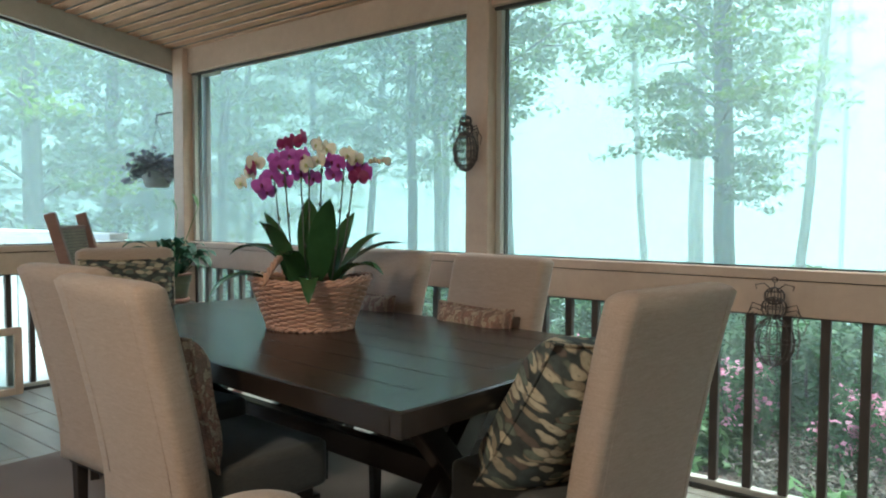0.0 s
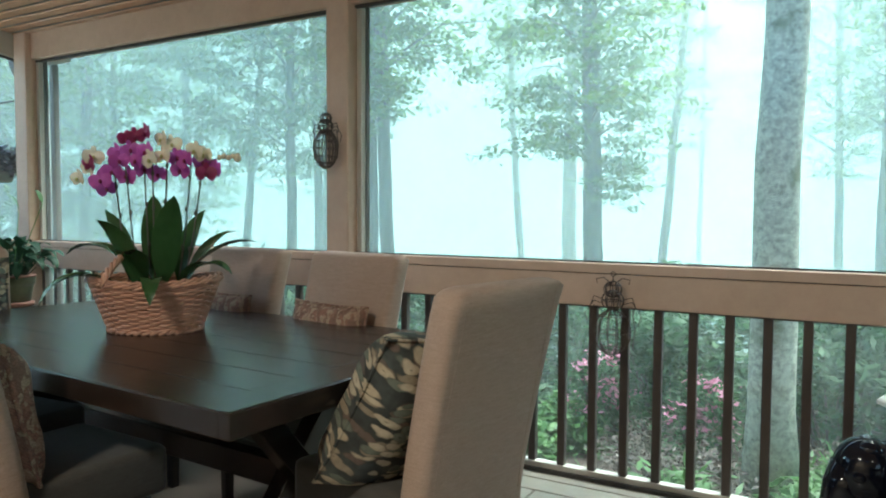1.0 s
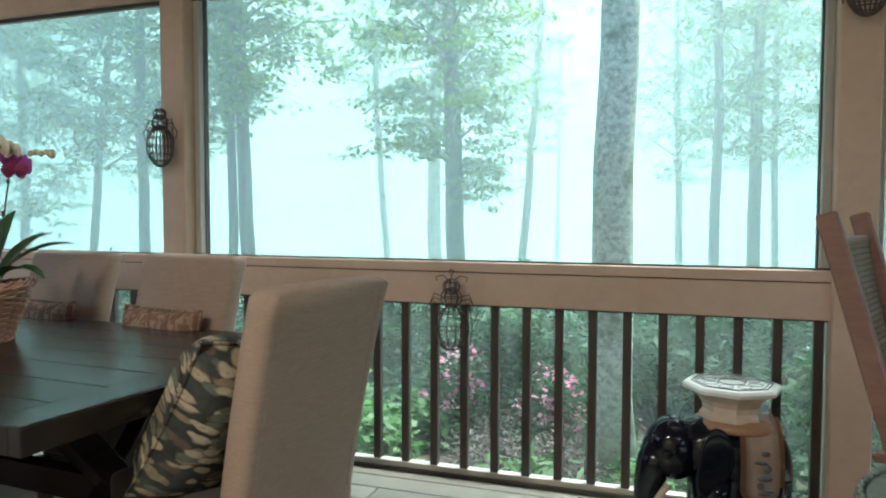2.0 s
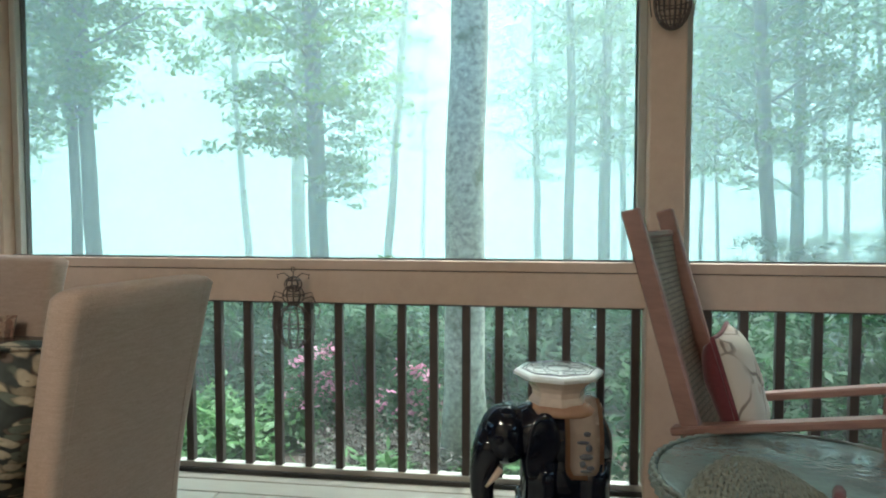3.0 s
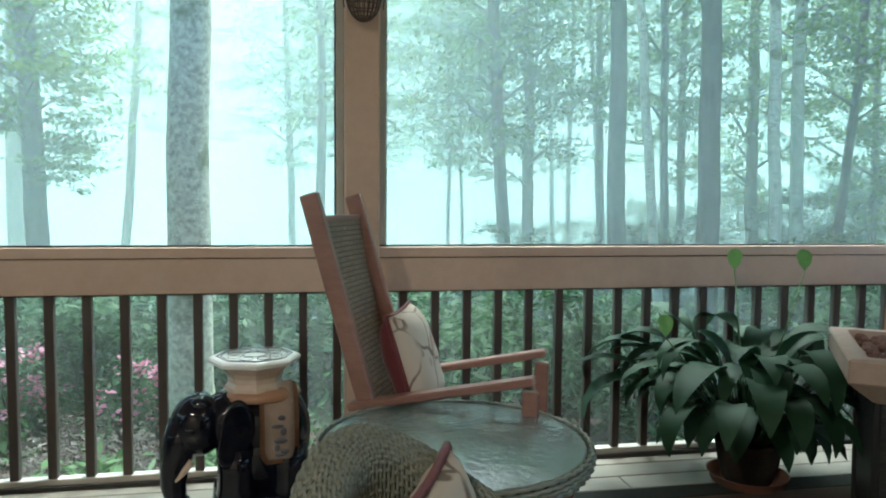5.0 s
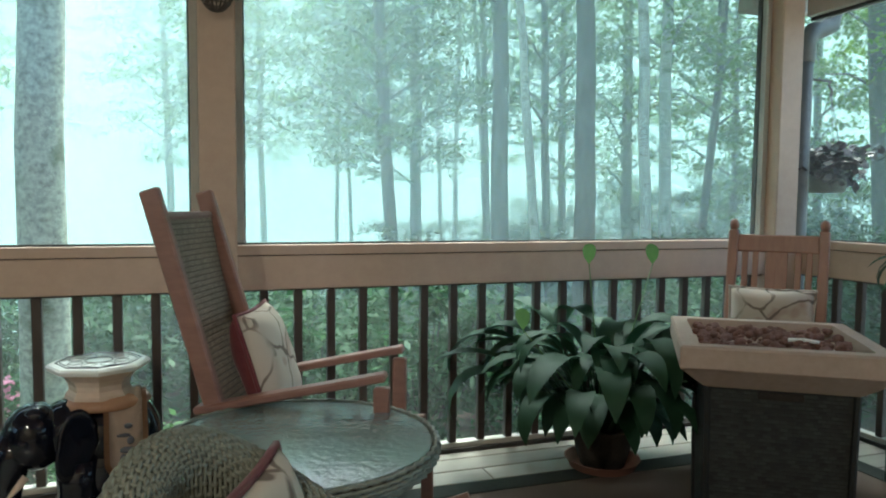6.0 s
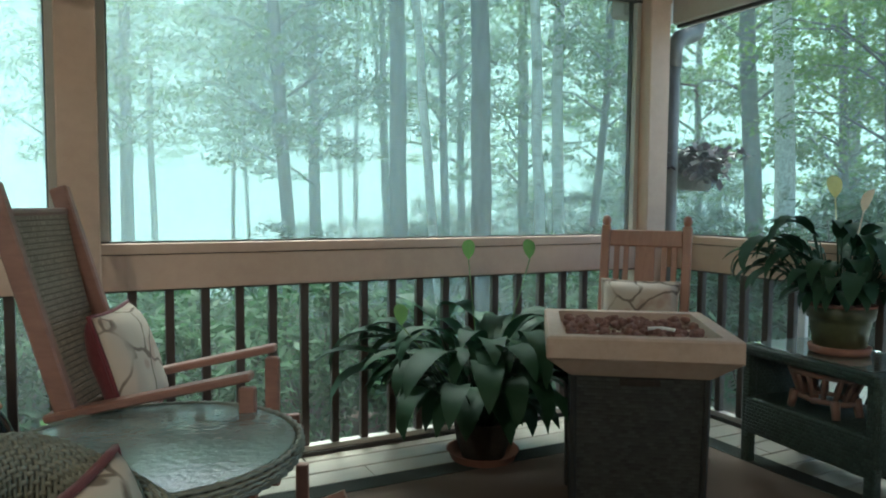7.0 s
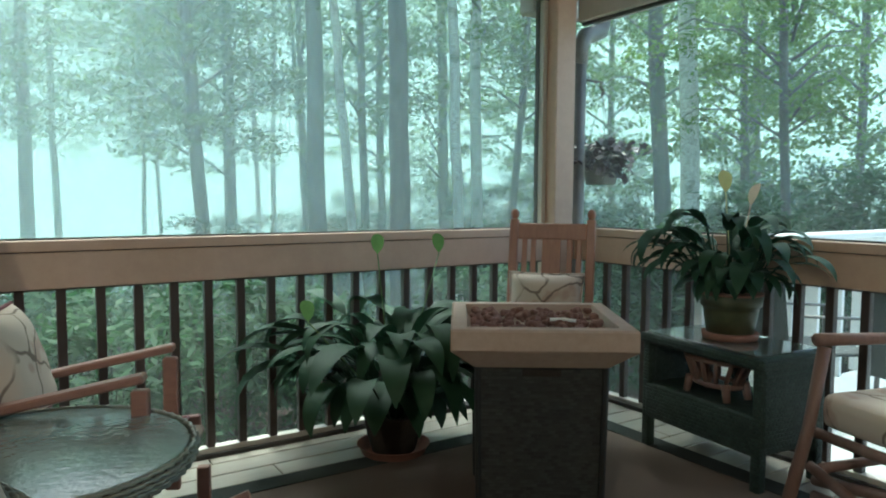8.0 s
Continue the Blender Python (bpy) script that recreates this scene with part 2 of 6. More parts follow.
def leaf_print(name, ground, tones, size=0.036):
    """A cloth strewn with long veined leaves in several directions over a dark ground."""
    m, nt, b = nodes_of(name)
    v = coords(nt)
    blot = noise_tex(nt, v, 14, 3)
    c = ramp(nt, blot, [(0.35, ground), (0.65, tuple(2.2 * x for x in ground))])
    for k, tone in enumerate(tones):
        lay, vo = nt.nodes.new("ShaderNodeMapping"), nt.nodes.new("ShaderNodeTexVoronoi")
        lay.inputs["Rotation"].default_value = (0, 0.6 + 1.15 * k, 0)
        lay.inputs["Location"].default_value = (0.31 * k, 0, 0.17 * k)
        lay.inputs["Scale"].default_value = (0.5 / size, 0.25 / size, 1.0 / size)
        bend = nt.nodes.new("ShaderNodeVectorMath")
        bend.operation = "MULTIPLY_ADD"
        wob = nt.nodes.new("ShaderNodeTexNoise")
        wob.inputs["Scale"].default_value = 9.0
        nt.links.new(v, wob.inputs["Vector"])
        nt.links.new(wob.outputs["Color"], bend.inputs[0])
        bend.inputs[1].default_value = (0.05, 0.05, 0.05)
        nt.links.new(v, bend.inputs[2])
        nt.links.new(bend.outputs[0], lay.inputs[0])
        nt.links.new(lay.outputs[0], vo.inputs["Vector"])
        vo.inputs["Scale"].default_value, vo.inputs["Randomness"].default_value = 1.0, 0.85
        inside = ramp(nt, vo.outputs["Distance"], [(0.34, (1, 1, 1)), (0.40, (0, 0, 0))])
        sep = nt.nodes.new("ShaderNodeSeparateColor")
        nt.links.new(vo.outputs["Color"], sep.inputs[0])
        some = ramp(nt, sep.outputs[0], [(0.24, (0, 0, 0)), (0.28, (1, 1, 1))])
        mask = mixed(nt, 1.0, inside, some, "MULTIPLY")
        leaf = mixed(nt, noise_tex(nt, v, 60, 2), tone, tuple(0.55 * x for x in tone))
        shade = ramp(nt, vo.outputs["Distance"], [(0.02, (0.5, 0.5, 0.5)), (0.10, (1, 1, 1)), (0.30, (0.95, 0.95, 0.95)), (0.40, (0.45, 0.45, 0.45))])
        leaf = mixed(nt, 1.0, leaf, shade, "MULTIPLY")
        c = mixed(nt, mask, c, leaf)
    nt.links.new(c, b.inputs["Base Color"])
    b.inputs["Roughness"].default_value = 0.9
    b.inputs["Specular IOR Level"].default_value = 0.2
    bump(nt, b, noise_tex(nt, v, 260, 2), 0.3, 0.001)
    return m


M_PRINT_LEAF = leaf_print("dark_leaf_print", (0.030, 0.032, 0.030), [(0.15, 0.11, 0.09), (0.30, 0.24, 0.17), (0.50, 0.41, 0.29), (0.17, 0.18, 0.14), (0.56, 0.46, 0.33)])
M_PRINT_ROSE = printed("rose_tapestry_print", (0.32, 0.20, 0.15), [(0.30, 0.16, 0.12), (0.46, 0.35, 0.26), (0.22, 0.13, 0.10), (0.40, 0.27, 0.20)], 17.0)
M_PRINT_SPRIG = printed("cream_sprig_print", (0.49, 0.42, 0.355), [(0.12, 0.09, 0.075), (0.34, 0.22, 0.18)], 6.0, lines=True)
M_WINE = fabric("wine_red_cloth", (0.11, 0.025, 0.032), (0.17, 0.045, 0.052))


def woven(name, dark, light, u=60.0, v_=60.0, rough=0.6, relief=0.004):
    """Basketwork: strands over and under, with dark gaps."""
    m, nt, b = nodes_of(name)
    tc = nt.nodes.new("ShaderNodeTexCoord")
    br = nt.nodes.new("ShaderNodeTexBrick")
    br.inputs["Scale"].default_value = 1.0
    br.inputs["Brick Width"].default_value, br.inputs["Row Height"].default_value = 1.0 / u, 1.0 / v_
    br.inputs["Mortar Size"].default_value, br.inputs["Mortar Smooth"].default_value = 0.18 / v_, 0.9
    br.inputs["Color1"].default_value, br.inputs["Color2"].default_value = (*dark, 1), (*light, 1)
    br.inputs["Mortar"].default_value = (*[0.25 * x for x in dark], 1)
    nt.links.new(tc.outputs["UV"], br.inputs["Vector"])
    n = noise_tex(nt, coords(nt), 9, 4)
    c = mixed(nt, 0.3, br.outputs["Color"], ramp(nt, n, [(0.3, dark), (0.7, light)]))
    nt.links.new(c, b.inputs["Base Color"])
    b.inputs["Roughness"].default_value = rough
    inv = nt.nodes.new("ShaderNodeMath")
    inv.operation = "SUBTRACT"
    inv.inputs[0].default_value = 1.0
    nt.links.new(br.outputs["Fac"], inv.inputs[1])
    bump(nt, b, inv.outputs[0], 0.9, relief)
    return m


M_BASKET_CORE = grained("basket_inner", (0.16, 0.075, 0.035), (0.28, 0.14, 0.07), (1, 1, 1), 8, 0.7)
M_BASKET = grained("honey_willow", (0.38, 0.18, 0.115), (0.60, 0.34, 0.245), (1, 1, 1), 9, 0.5, 0.3, 0.001, 0.2)
M_WICKER_GREEN = woven("dark_green_wicker", (0.012, 0.026, 0.019), (0.042, 0.068, 0.052), 44, 60)
M_WICKER_BLACK = woven("black_brown_wicker", (0.006, 0.0068, 0.006), (0.037, 0.041, 0.036), 18, 44)
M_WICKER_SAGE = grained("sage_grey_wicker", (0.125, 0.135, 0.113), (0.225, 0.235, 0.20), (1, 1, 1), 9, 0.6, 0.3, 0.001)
# Darker copy of the sage: shade behind strands and under the seat, as colour.
M_WICKER_SAGE_DARK = grained("sage_wicker_shaded", (0.02, 0.022, 0.016), (0.045, 0.047, 0.035), (1, 1, 1), 9, 0.8)
M_CANE = woven("woven_seat_cord", (0.20, 0.145, 0.105), (0.33, 0.25, 0.185), 40, 40, 0.8, 0.003)


def glassy():
    m, nt, b = nodes_of("rippled_table_glass")
    b.inputs["Base Color"].default_value = (0.20, 0.25, 0.24, 1)
    b.inputs["Roughness"].default_value = 0.06
    b.inputs["IOR"].default_value = 1.5
    b.inputs["Transmission Weight"].default_value = 0.25
    n = noise_tex(nt, coords(nt, (1, 1, 1)), 42, 2, 0.5)
    bump(nt, b, n, 0.7, 0.004)
    return m


M_GLASS = glassy()


def smooth_glass():
    m, nt, b = nodes_of("clear_table_glass")
    b.inputs["Base Color"].default_value = (0.75, 0.85, 0.82, 1)
    b.inputs["Roughness"].default_value = 0.03
    b.inputs["Transmission Weight"].default_value = 0.9
    return m


M_CLEAR = smooth_glass()


def pine():
    m, nt, b = nodes_of("knotty_pine")
    geo = nt.nodes.new("ShaderNodeNewGeometry")
    v = coords(nt, (0.25, 1.0, 1.0))
    off = nt.nodes.new("ShaderNodeVectorMath")
    off.operation = "ADD"
    nt.links.new(v, off.inputs[0])
    nt.links.new(geo.outputs["Random Per Island"], off.inputs[1])
    grain = noise_tex(nt, off.outputs[0], 26, 6, 0.6)
    c = ramp(nt, grain, [(0.3, (0.40, 0.22, 0.125)), (0.7, (0.60, 0.37, 0.23))])
    tone = ramp(nt, geo.outputs["Random Per Island"], [(0, (0.72, 0.68, 0.64)), (1, (1, 1, 1))])
    c = mixed(nt, 1.0, c, tone, "MULTIPLY")
    vo = nt.nodes.new("ShaderNodeTexVoronoi")
    vo.inputs["Scale"].default_value = 4.5
    nt.links.new(off.outputs[0], vo.inputs["Vector"])
    knot = ramp(nt, vo.outputs["Distance"], [(0.05, (1, 1, 1)), (0.16, (0, 0, 0))])
    c = mixed(nt, knot, c, (0.13, 0.055, 0.03))
    nt.links.new(c, b.inputs["Base Color"])
    b.inputs["Roughness"].default_value = 0.45
    bump(nt, b, grain, 0.15, 0.001)
    return m


M_PINE = pine()


def lichen_bark():
    m, nt, b = nodes_of("pale_lichen_bark")
    v = coords(nt, (1, 1, 1.2))
    n1, n2 = noise_tex(nt, v, 19, 6, 0.68), noise_tex(nt, v, 52, 4, 0.7)
    c = ramp(nt, n1, [(0.32, (0.36, 0.37, 0.30)), (0.45, (0.58, 0.60, 0.50)), (0.54, (0.72, 0.76, 0.62)), (0.66, (0.82, 0.86, 0.73))])
    c = mixed(nt, ramp(nt, n2, [(0.52, (0, 0, 0)), (0.64, (0.4, 0.4, 0.4))]), c, (0.36, 0.37, 0.30))
    moss = ramp(nt, noise_tex(nt, coords(nt), 3.2, 3), [(0.55, (0, 0, 0)), (0.68, (0.7, 0.7, 0.7))])
    c = mixed(nt, moss, c, (0.20, 0.23, 0.13))
    nt.links.new(c, b.inputs["Base Color"])
    b.inputs["Roughness"].default_value = 0.95
    bump(nt, b, n2, 0.9, 0.03)
    return m


M_LICHEN = lichen_bark()


def ground_mat():
    m, nt, b = nodes_of("garden_ground")
    v = coords(nt)
    n1, n2 = noise_tex(nt, v, 0.7, 4), noise_tex(nt, v, 18, 6, 0.7)
    soil = ramp(nt, n2, [(0.3, (0.03, 0.02, 0.016)), (0.7, (0.13, 0.085, 0.068))])
    green = ramp(nt, n2, [(0.3, (0.02, 0.04, 0.015)), (0.7, (0.07, 0.11, 0.04))])
    c = mixed(nt, ramp(nt, n1, [(0.45, (0, 0, 0)), (0.6, (1, 1, 1))]), soil, green)
    nt.links.new(c, b.inputs["Base Color"])
    b.inputs["Roughness"].default_value = 0.95
    bump(nt, b, n2, 0.9, 0.04)
    return m


M_GROUND = ground_mat()


# Whitish, mostly transparent sheet that stands in for haze; thinner towards +x.
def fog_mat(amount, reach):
    m, nt, b = nodes_of("fog_haze_veil")
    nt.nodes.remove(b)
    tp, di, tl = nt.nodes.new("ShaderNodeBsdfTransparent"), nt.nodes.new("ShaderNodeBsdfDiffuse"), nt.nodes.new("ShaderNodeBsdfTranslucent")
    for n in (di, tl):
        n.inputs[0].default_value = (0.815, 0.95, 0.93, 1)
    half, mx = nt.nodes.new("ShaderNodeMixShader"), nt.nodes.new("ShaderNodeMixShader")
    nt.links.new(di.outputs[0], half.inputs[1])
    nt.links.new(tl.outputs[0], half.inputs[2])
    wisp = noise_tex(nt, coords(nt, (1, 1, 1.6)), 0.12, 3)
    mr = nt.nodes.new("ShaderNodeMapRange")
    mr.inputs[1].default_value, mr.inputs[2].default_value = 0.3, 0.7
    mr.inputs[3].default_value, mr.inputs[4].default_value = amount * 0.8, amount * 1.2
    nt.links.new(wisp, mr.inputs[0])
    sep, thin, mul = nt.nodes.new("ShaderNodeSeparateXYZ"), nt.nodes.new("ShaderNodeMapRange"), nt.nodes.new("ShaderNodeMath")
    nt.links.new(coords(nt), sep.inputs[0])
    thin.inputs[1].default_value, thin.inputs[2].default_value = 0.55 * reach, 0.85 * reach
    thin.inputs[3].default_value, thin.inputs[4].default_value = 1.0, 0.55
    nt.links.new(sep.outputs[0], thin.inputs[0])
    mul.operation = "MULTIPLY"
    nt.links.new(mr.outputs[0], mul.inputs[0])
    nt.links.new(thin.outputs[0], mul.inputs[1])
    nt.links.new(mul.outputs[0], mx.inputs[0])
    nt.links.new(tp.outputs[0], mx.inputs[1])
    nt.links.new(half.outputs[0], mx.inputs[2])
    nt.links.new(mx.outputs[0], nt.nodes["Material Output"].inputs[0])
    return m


def screen_mat():
    """Fine grey insect mesh: mostly holes, the rest catches the daylight."""
    m, nt, b = nodes_of("insect_screen_mesh")
    nt.nodes.remove(b)
    tp, di, tl = nt.nodes.new("ShaderNodeBsdfTransparent"), nt.nodes.new("ShaderNodeBsdfDiffuse"), nt.nodes.new("ShaderNodeBsdfTranslucent")
    for n in (di, tl):
        n.inputs[0].default_value = (0.46, 0.50, 0.48, 1)
    half, mx = nt.nodes.new("ShaderNodeMixShader"), nt.nodes.new("ShaderNodeMixShader")
    mx.inputs[0].default_value = 0.11
    nt.links.new(di.outputs[0], half.inputs[1])
    nt.links.new(tl.outputs[0], half.inputs[2])
    nt.links.new(tp.outputs[0], mx.inputs[1])
    nt.links.new(half.outputs[0], mx.inputs[2])
    nt.links.new(mx.outputs[0], nt.nodes["Material Output"].inputs[0])
    return m


M_SCREEN = screen_mat()


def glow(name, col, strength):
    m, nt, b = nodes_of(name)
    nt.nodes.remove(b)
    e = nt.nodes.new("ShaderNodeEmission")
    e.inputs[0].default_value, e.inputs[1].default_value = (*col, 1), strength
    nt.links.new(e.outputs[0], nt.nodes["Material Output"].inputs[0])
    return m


M_BACKDROP = glow("glowing_fog_wall", (0.68, 0.985, 0.965), FOG_GLOW)
M_BULB = glow("warm_lamp_glass", (1.0, 0.84, 0.66), 4.0)

# ---- mesh helpers ----


def link_mesh(name, bm, material, smooth=False):
    me = bpy.data.meshes.new(name)
    bm.normal_update()
    bm.to_mesh(me)
    bm.free()
    me.materials.append(material)
    if smooth:
        me.polygons.foreach_set("use_smooth", [True] * len(me.polygons))
    return me


def part(name, bm, material, parent=None, label="", smooth=False):
    ob = new(name, link_mesh(name, bm, material, smooth))
    ob.parent = parent
    if label:
        ob["label"] = label
    return ob


def thing(name, m, label, category, group=""):
    ob = new(name)
    ob.empty_display_size = 0.1
    ob.matrix_world = m
    return tagged(ob, label, category, group)


def structure(name, bm, material, label="", smooth=False, kind="structure"):
    ob = part(name, bm, material, None, "", smooth)
    return tagged(ob, label, "", "", kind)


def box(bm, c, s, m=None, bevel=0.0, seg=1):
    """A box of size s centred on c, its edges rounded."""
    r = bmesh.ops.create_cube(bm, size=1.0)
    vs = r["verts"]
    for v in vs:
        v.co = Vector((v.co.x * s[0] + c[0], v.co.y * s[1] + c[1], v.co.z * s[2] + c[2]))
    if bevel > 0:
        es = {e for v in vs for e in v.link_edges}
        out = bmesh.ops.bevel(bm, geom=list(es), offset=bevel, segments=seg, affect="EDGES", profile=0.6)
        vs = list({v for f in out["faces"] for v in f.verts} | {v for v in vs if v.is_valid})
    if m is not None:
        bmesh.ops.transform(bm, matrix=m, verts=vs)
    return vs


def one_box(c, s, bevel=0.0, m=None, seg=1):
    bm = bmesh.new()
    box(bm, c, s, m, bevel, seg)
    return bm


def tube(bm, pts, rad, sides=8, closed=False, cap=True):
    """A round rod along pts; rad is one radius or one for each point."""
    pts = [Vector(p) for p in pts]
    n = len(pts)
    rads = rad if isinstance(rad, (list, tuple)) else [rad] * n
    rings, ref = [], None
    for i, p in enumerate(pts):
        if closed:
            d = pts[(i + 1) % n] - pts[i - 1]
        else:
            d = pts[min(i + 1, n - 1)] - pts[max(i - 1, 0)]
        d.normalize()
        if ref is None:
            ref = d.orthogonal().normalized()
        ref = (ref - d * ref.dot(d)).normalized()
        b = d.cross(ref)
        rings.append([bm.verts.new(p + (ref * math.cos(2 * math.pi * k / sides) + b * math.sin(2 * math.pi * k / sides)) * rads[i]) for k in range(sides)])
    last = n if closed else n - 1
    for i in range(last):
        a, c = rings[i], rings[(i + 1) % n]
        for k in range(sides):
            bm.faces.new((a[k], a[(k + 1) % sides], c[(k + 1) % sides], c[k]))
    if cap and not closed:
        bm.faces.new(rings[0][::-1])
        bm.faces.new(rings[-1])
    return rings


def lathe(bm, profile, sides=24, centre=(0, 0, 0), squash=(1, 1), cap=True):
    """A turned form: profile is (radius, height) from the bottom up."""
    rings = []
    for r, z in profile:
        rings.append([bm.verts.new((centre[0] + r * squash[0] * math.cos(2 * math.pi * k / sides), centre[1] + r * squash[1] * math.sin(2 * math.pi * k / sides), centre[2] + z)) for k in range(sides)])
    for a, c in zip(rings, rings[1:]):
        for k in range(sides):
            bm.faces.new((a[k], a[(k + 1) % sides], c[(k + 1) % sides], c[k]))
    if cap:
        bm.faces.new(rings[0][::-1])
        bm.faces.new(rings[-1])
    return rings


def ball(bm, c, r, squash=(1, 1, 1), u=14, v=10, m=None):
    out = bmesh.ops.create_uvsphere(bm, u_segments=u, v_segments=v, radius=r)
    for x in out["verts"]:
        x.co = Vector((x.co.x * squash[0] + c[0], x.co.y * squash[1] + c[1], x.co.z * squash[2] + c[2]))
    if m is not None:
        bmesh.ops.transform(bm, matrix=m, verts=out["verts"])
    return out["verts"]


def pillow_mesh(w, h, d, n=14, sag=0.0):
    """A stuffed cushion standing in the xz plane, w wide, h high, d thick, with pinched corners and a wavy fill."""
    bm = bmesh.new()
    sheets = []
    for s in (1, -1):
        grid = []
        for i in range(n + 1):
            row = []
            for j in range(n + 1):
                u, v = 2 * i / n - 1, 2 * j / n - 1
                k = max(0.0, (1 - u ** 4) * (1 - v ** 4)) ** 0.5
                px = u * w / 2 * (1 - 0.06 * (1 - v * v) * abs(u))
                pz = v * h / 2 * (1 - 0.06 * (1 - u * u) * abs(v))
                wob = noise.noise(Vector((u * 2.1 + 3 * s, v * 2.1, w * 7))) * 0.16
                row.append(bm.verts.new((px, s * d / 2 * k * (0.95 + wob) - sag * (1 - v) ** 2, pz)))
            grid.append(row)
        sheets.append(grid)
    for s, g in enumerate(sheets):
        for i in range(n):
            for j in range(n):
                q = (g[i][j], g[i + 1][j], g[i + 1][j + 1], g[i][j + 1])
                bm.faces.new(q if s else q[::-1])
    bmesh.ops.remove_doubles(bm, verts=bm.verts, dist=0.0008)
    return bm


def pillow_edge(w, h, r=0.007, sag=0.0):
    bm = bmesh.new()
    pts = []
    for a, b, c, d in ((-1, -1, 1, -1), (1, -1, 1, 1), (1, 1, -1, 1), (-1, 1, -1, -1)):
        for k in range(8):
            u, v = a + (c - a) * k / 8, b + (d - b) * k / 8
            pts.append((u * w / 2 * (1 - 0.06 * (1 - v * v) * abs(u)), -sag * (1 - v) ** 2, v * h / 2 * (1 - 0.06 * (1 - u * u) * abs(v))))
    tube(bm, pts, r, 6, closed=True)
    return bm


def cushion(m, w, h, d, cloth, label, edge=None, sag=0.0, cord=0.007, reverse=None):
    """A loose cushion: its stuffed cover, perhaps with a back of another cloth, and the welt round it."""
    c = thing("throw_pillow", m, label, "pillow")
    bm = pillow_mesh(w, h, d, 14, sag)
    if reverse:
        for f in bm.faces:
            f.material_index = 1 if f.calc_center_median().y > 0 else 0
    cover = part("cover", bm, cloth, c, "", True)
    if reverse:
        cover.data.materials.append(reverse)
    part("welt", pillow_edge(w, h, cord, sag), edge or cloth, c, "", True)
    return c


def blade(bm, base, heading, length, width, rise, droop, curl=0.18, n=7, cup=0.25):
    """A long leaf that leaves base along heading, climbs and then droops."""
    hx, hy = math.cos(heading), math.sin(heading)
    px, py = -hy, hx
    rows = []
    p, ang = Vector(base), rise
    step = length / n
    for i in range(n + 1):
        t = i / n
        wd = width * 0.5 * (math.sin(math.pi * min(1, t * 0.93 + 0.07)) ** 0.75 if 0 < t < 1 else 0.04)
        up = wd * cup
        rows.append((bm.verts.new(p + Vector((px * wd, py * wd, up))), bm.verts.new(p), bm.verts.new(p + Vector((-px * wd, -py * wd, up)))))
        p = p + Vector((hx * math.cos(ang), hy * math.cos(ang), math.sin(ang))) * step
        ang -= droop / n * (0.5 + t)
    for a, b in zip(rows, rows[1:]):
        bm.faces.new((a[0], a[1], b[1], b[0]))
        bm.faces.new((a[1], a[2], b[2], b[1]))
    return p


def cloud_of_leaves(name, centres, per, leaf, flat, rng, material, aspect=0.5, up=0.6):
    """Many separate leaves round each centre (x, y, z, spread): a mesh of folded quads."""
    verts, faces = [], []
    for cx, cy, cz, sp in centres:
        k = max(3, int(per * rng.uniform(0.7, 1.3)))
        pos = rng.normal(0, 0.42, (k, 3)) * np.array([sp, sp, sp * flat]) + np.array([cx, cy, cz])
        yaw = rng.uniform(0, 2 * math.pi, k)
        tilt = rng.normal(-0.25, 0.45, k)
        roll = rng.normal(0, 0.5, k) * (1.6 - up)
        L = leaf * rng.uniform(0.6, 1.25, k)
        for p, y, t, r, l in zip(pos, yaw, tilt, roll, L):
            d = np.array([math.cos(y) * math.cos(t), math.sin(y) * math.cos(t), math.sin(t)])
            s = np.array([-math.sin(y) * math.cos(r), math.cos(y) * math.cos(r), math.sin(r)]) * l * aspect * 0.5
            i = len(verts)
            verts += [tuple(p), tuple(p + d * l * 0.5 + s), tuple(p + d * l), tuple(p + d * l * 0.5 - s)]
            faces.append((i, i + 1, i + 2, i + 3))
    me = bpy.data.meshes.new(name)
    me.from_pydata(verts, [], faces)
    me.materials.append(material)
    return me

# ---- the porch ----
rng = np.random.default_rng(7)

structure("floor", one_box((( XL + XR) / 2, (YB + YW) / 2, -0.07), (XR - XL + 0.5, YW - YB + 0.5, 0.06)), M_JOINT, "dark joists and gaps under the porch boards")
floor = bpy.data.objects["floor"]


def ceiling_boards():
    """Tongue and groove boards along the porch, each with chamfered edges."""
    bm = bmesh.new()
    w, y, i = 0.092, YB, 0
    while y < YW + 0.05:
        x = XL - 0.1 - (i % 3) * 0.9
        while x < XR + 0.1:
            l = 2.7 + 0.5 * ((i * 7) % 3)
            a, b = max(x, XL - 0.1), min(x + l, XR + 0.1)
            if b - a > 0.05:
                z0, c = CEIL + RAKE * (YW - y), 0.006
                co = [(a + 0.001, y + c, z0), (b - 0.001, y + c, z0), (b - 0.001, y + w - c, z0), (a + 0.001, y + w - c, z0), (a + 0.001, y, z0 + c), (b - 0.001, y, z0 + c), (b - 0.001, y + w, z0 + c), (a + 0.001, y + w, z0 + c)]
                v = [bm.verts.new(p) for p in co]
                for f in ((3, 2, 1, 0), (0, 1, 5, 4), (2, 3, 7, 6), (1, 2, 6, 5), (3, 0, 4, 7)):
                    bm.faces.new([v[k] for k in f])
            x += l
        y, i = y + w, i + 1
    return bm


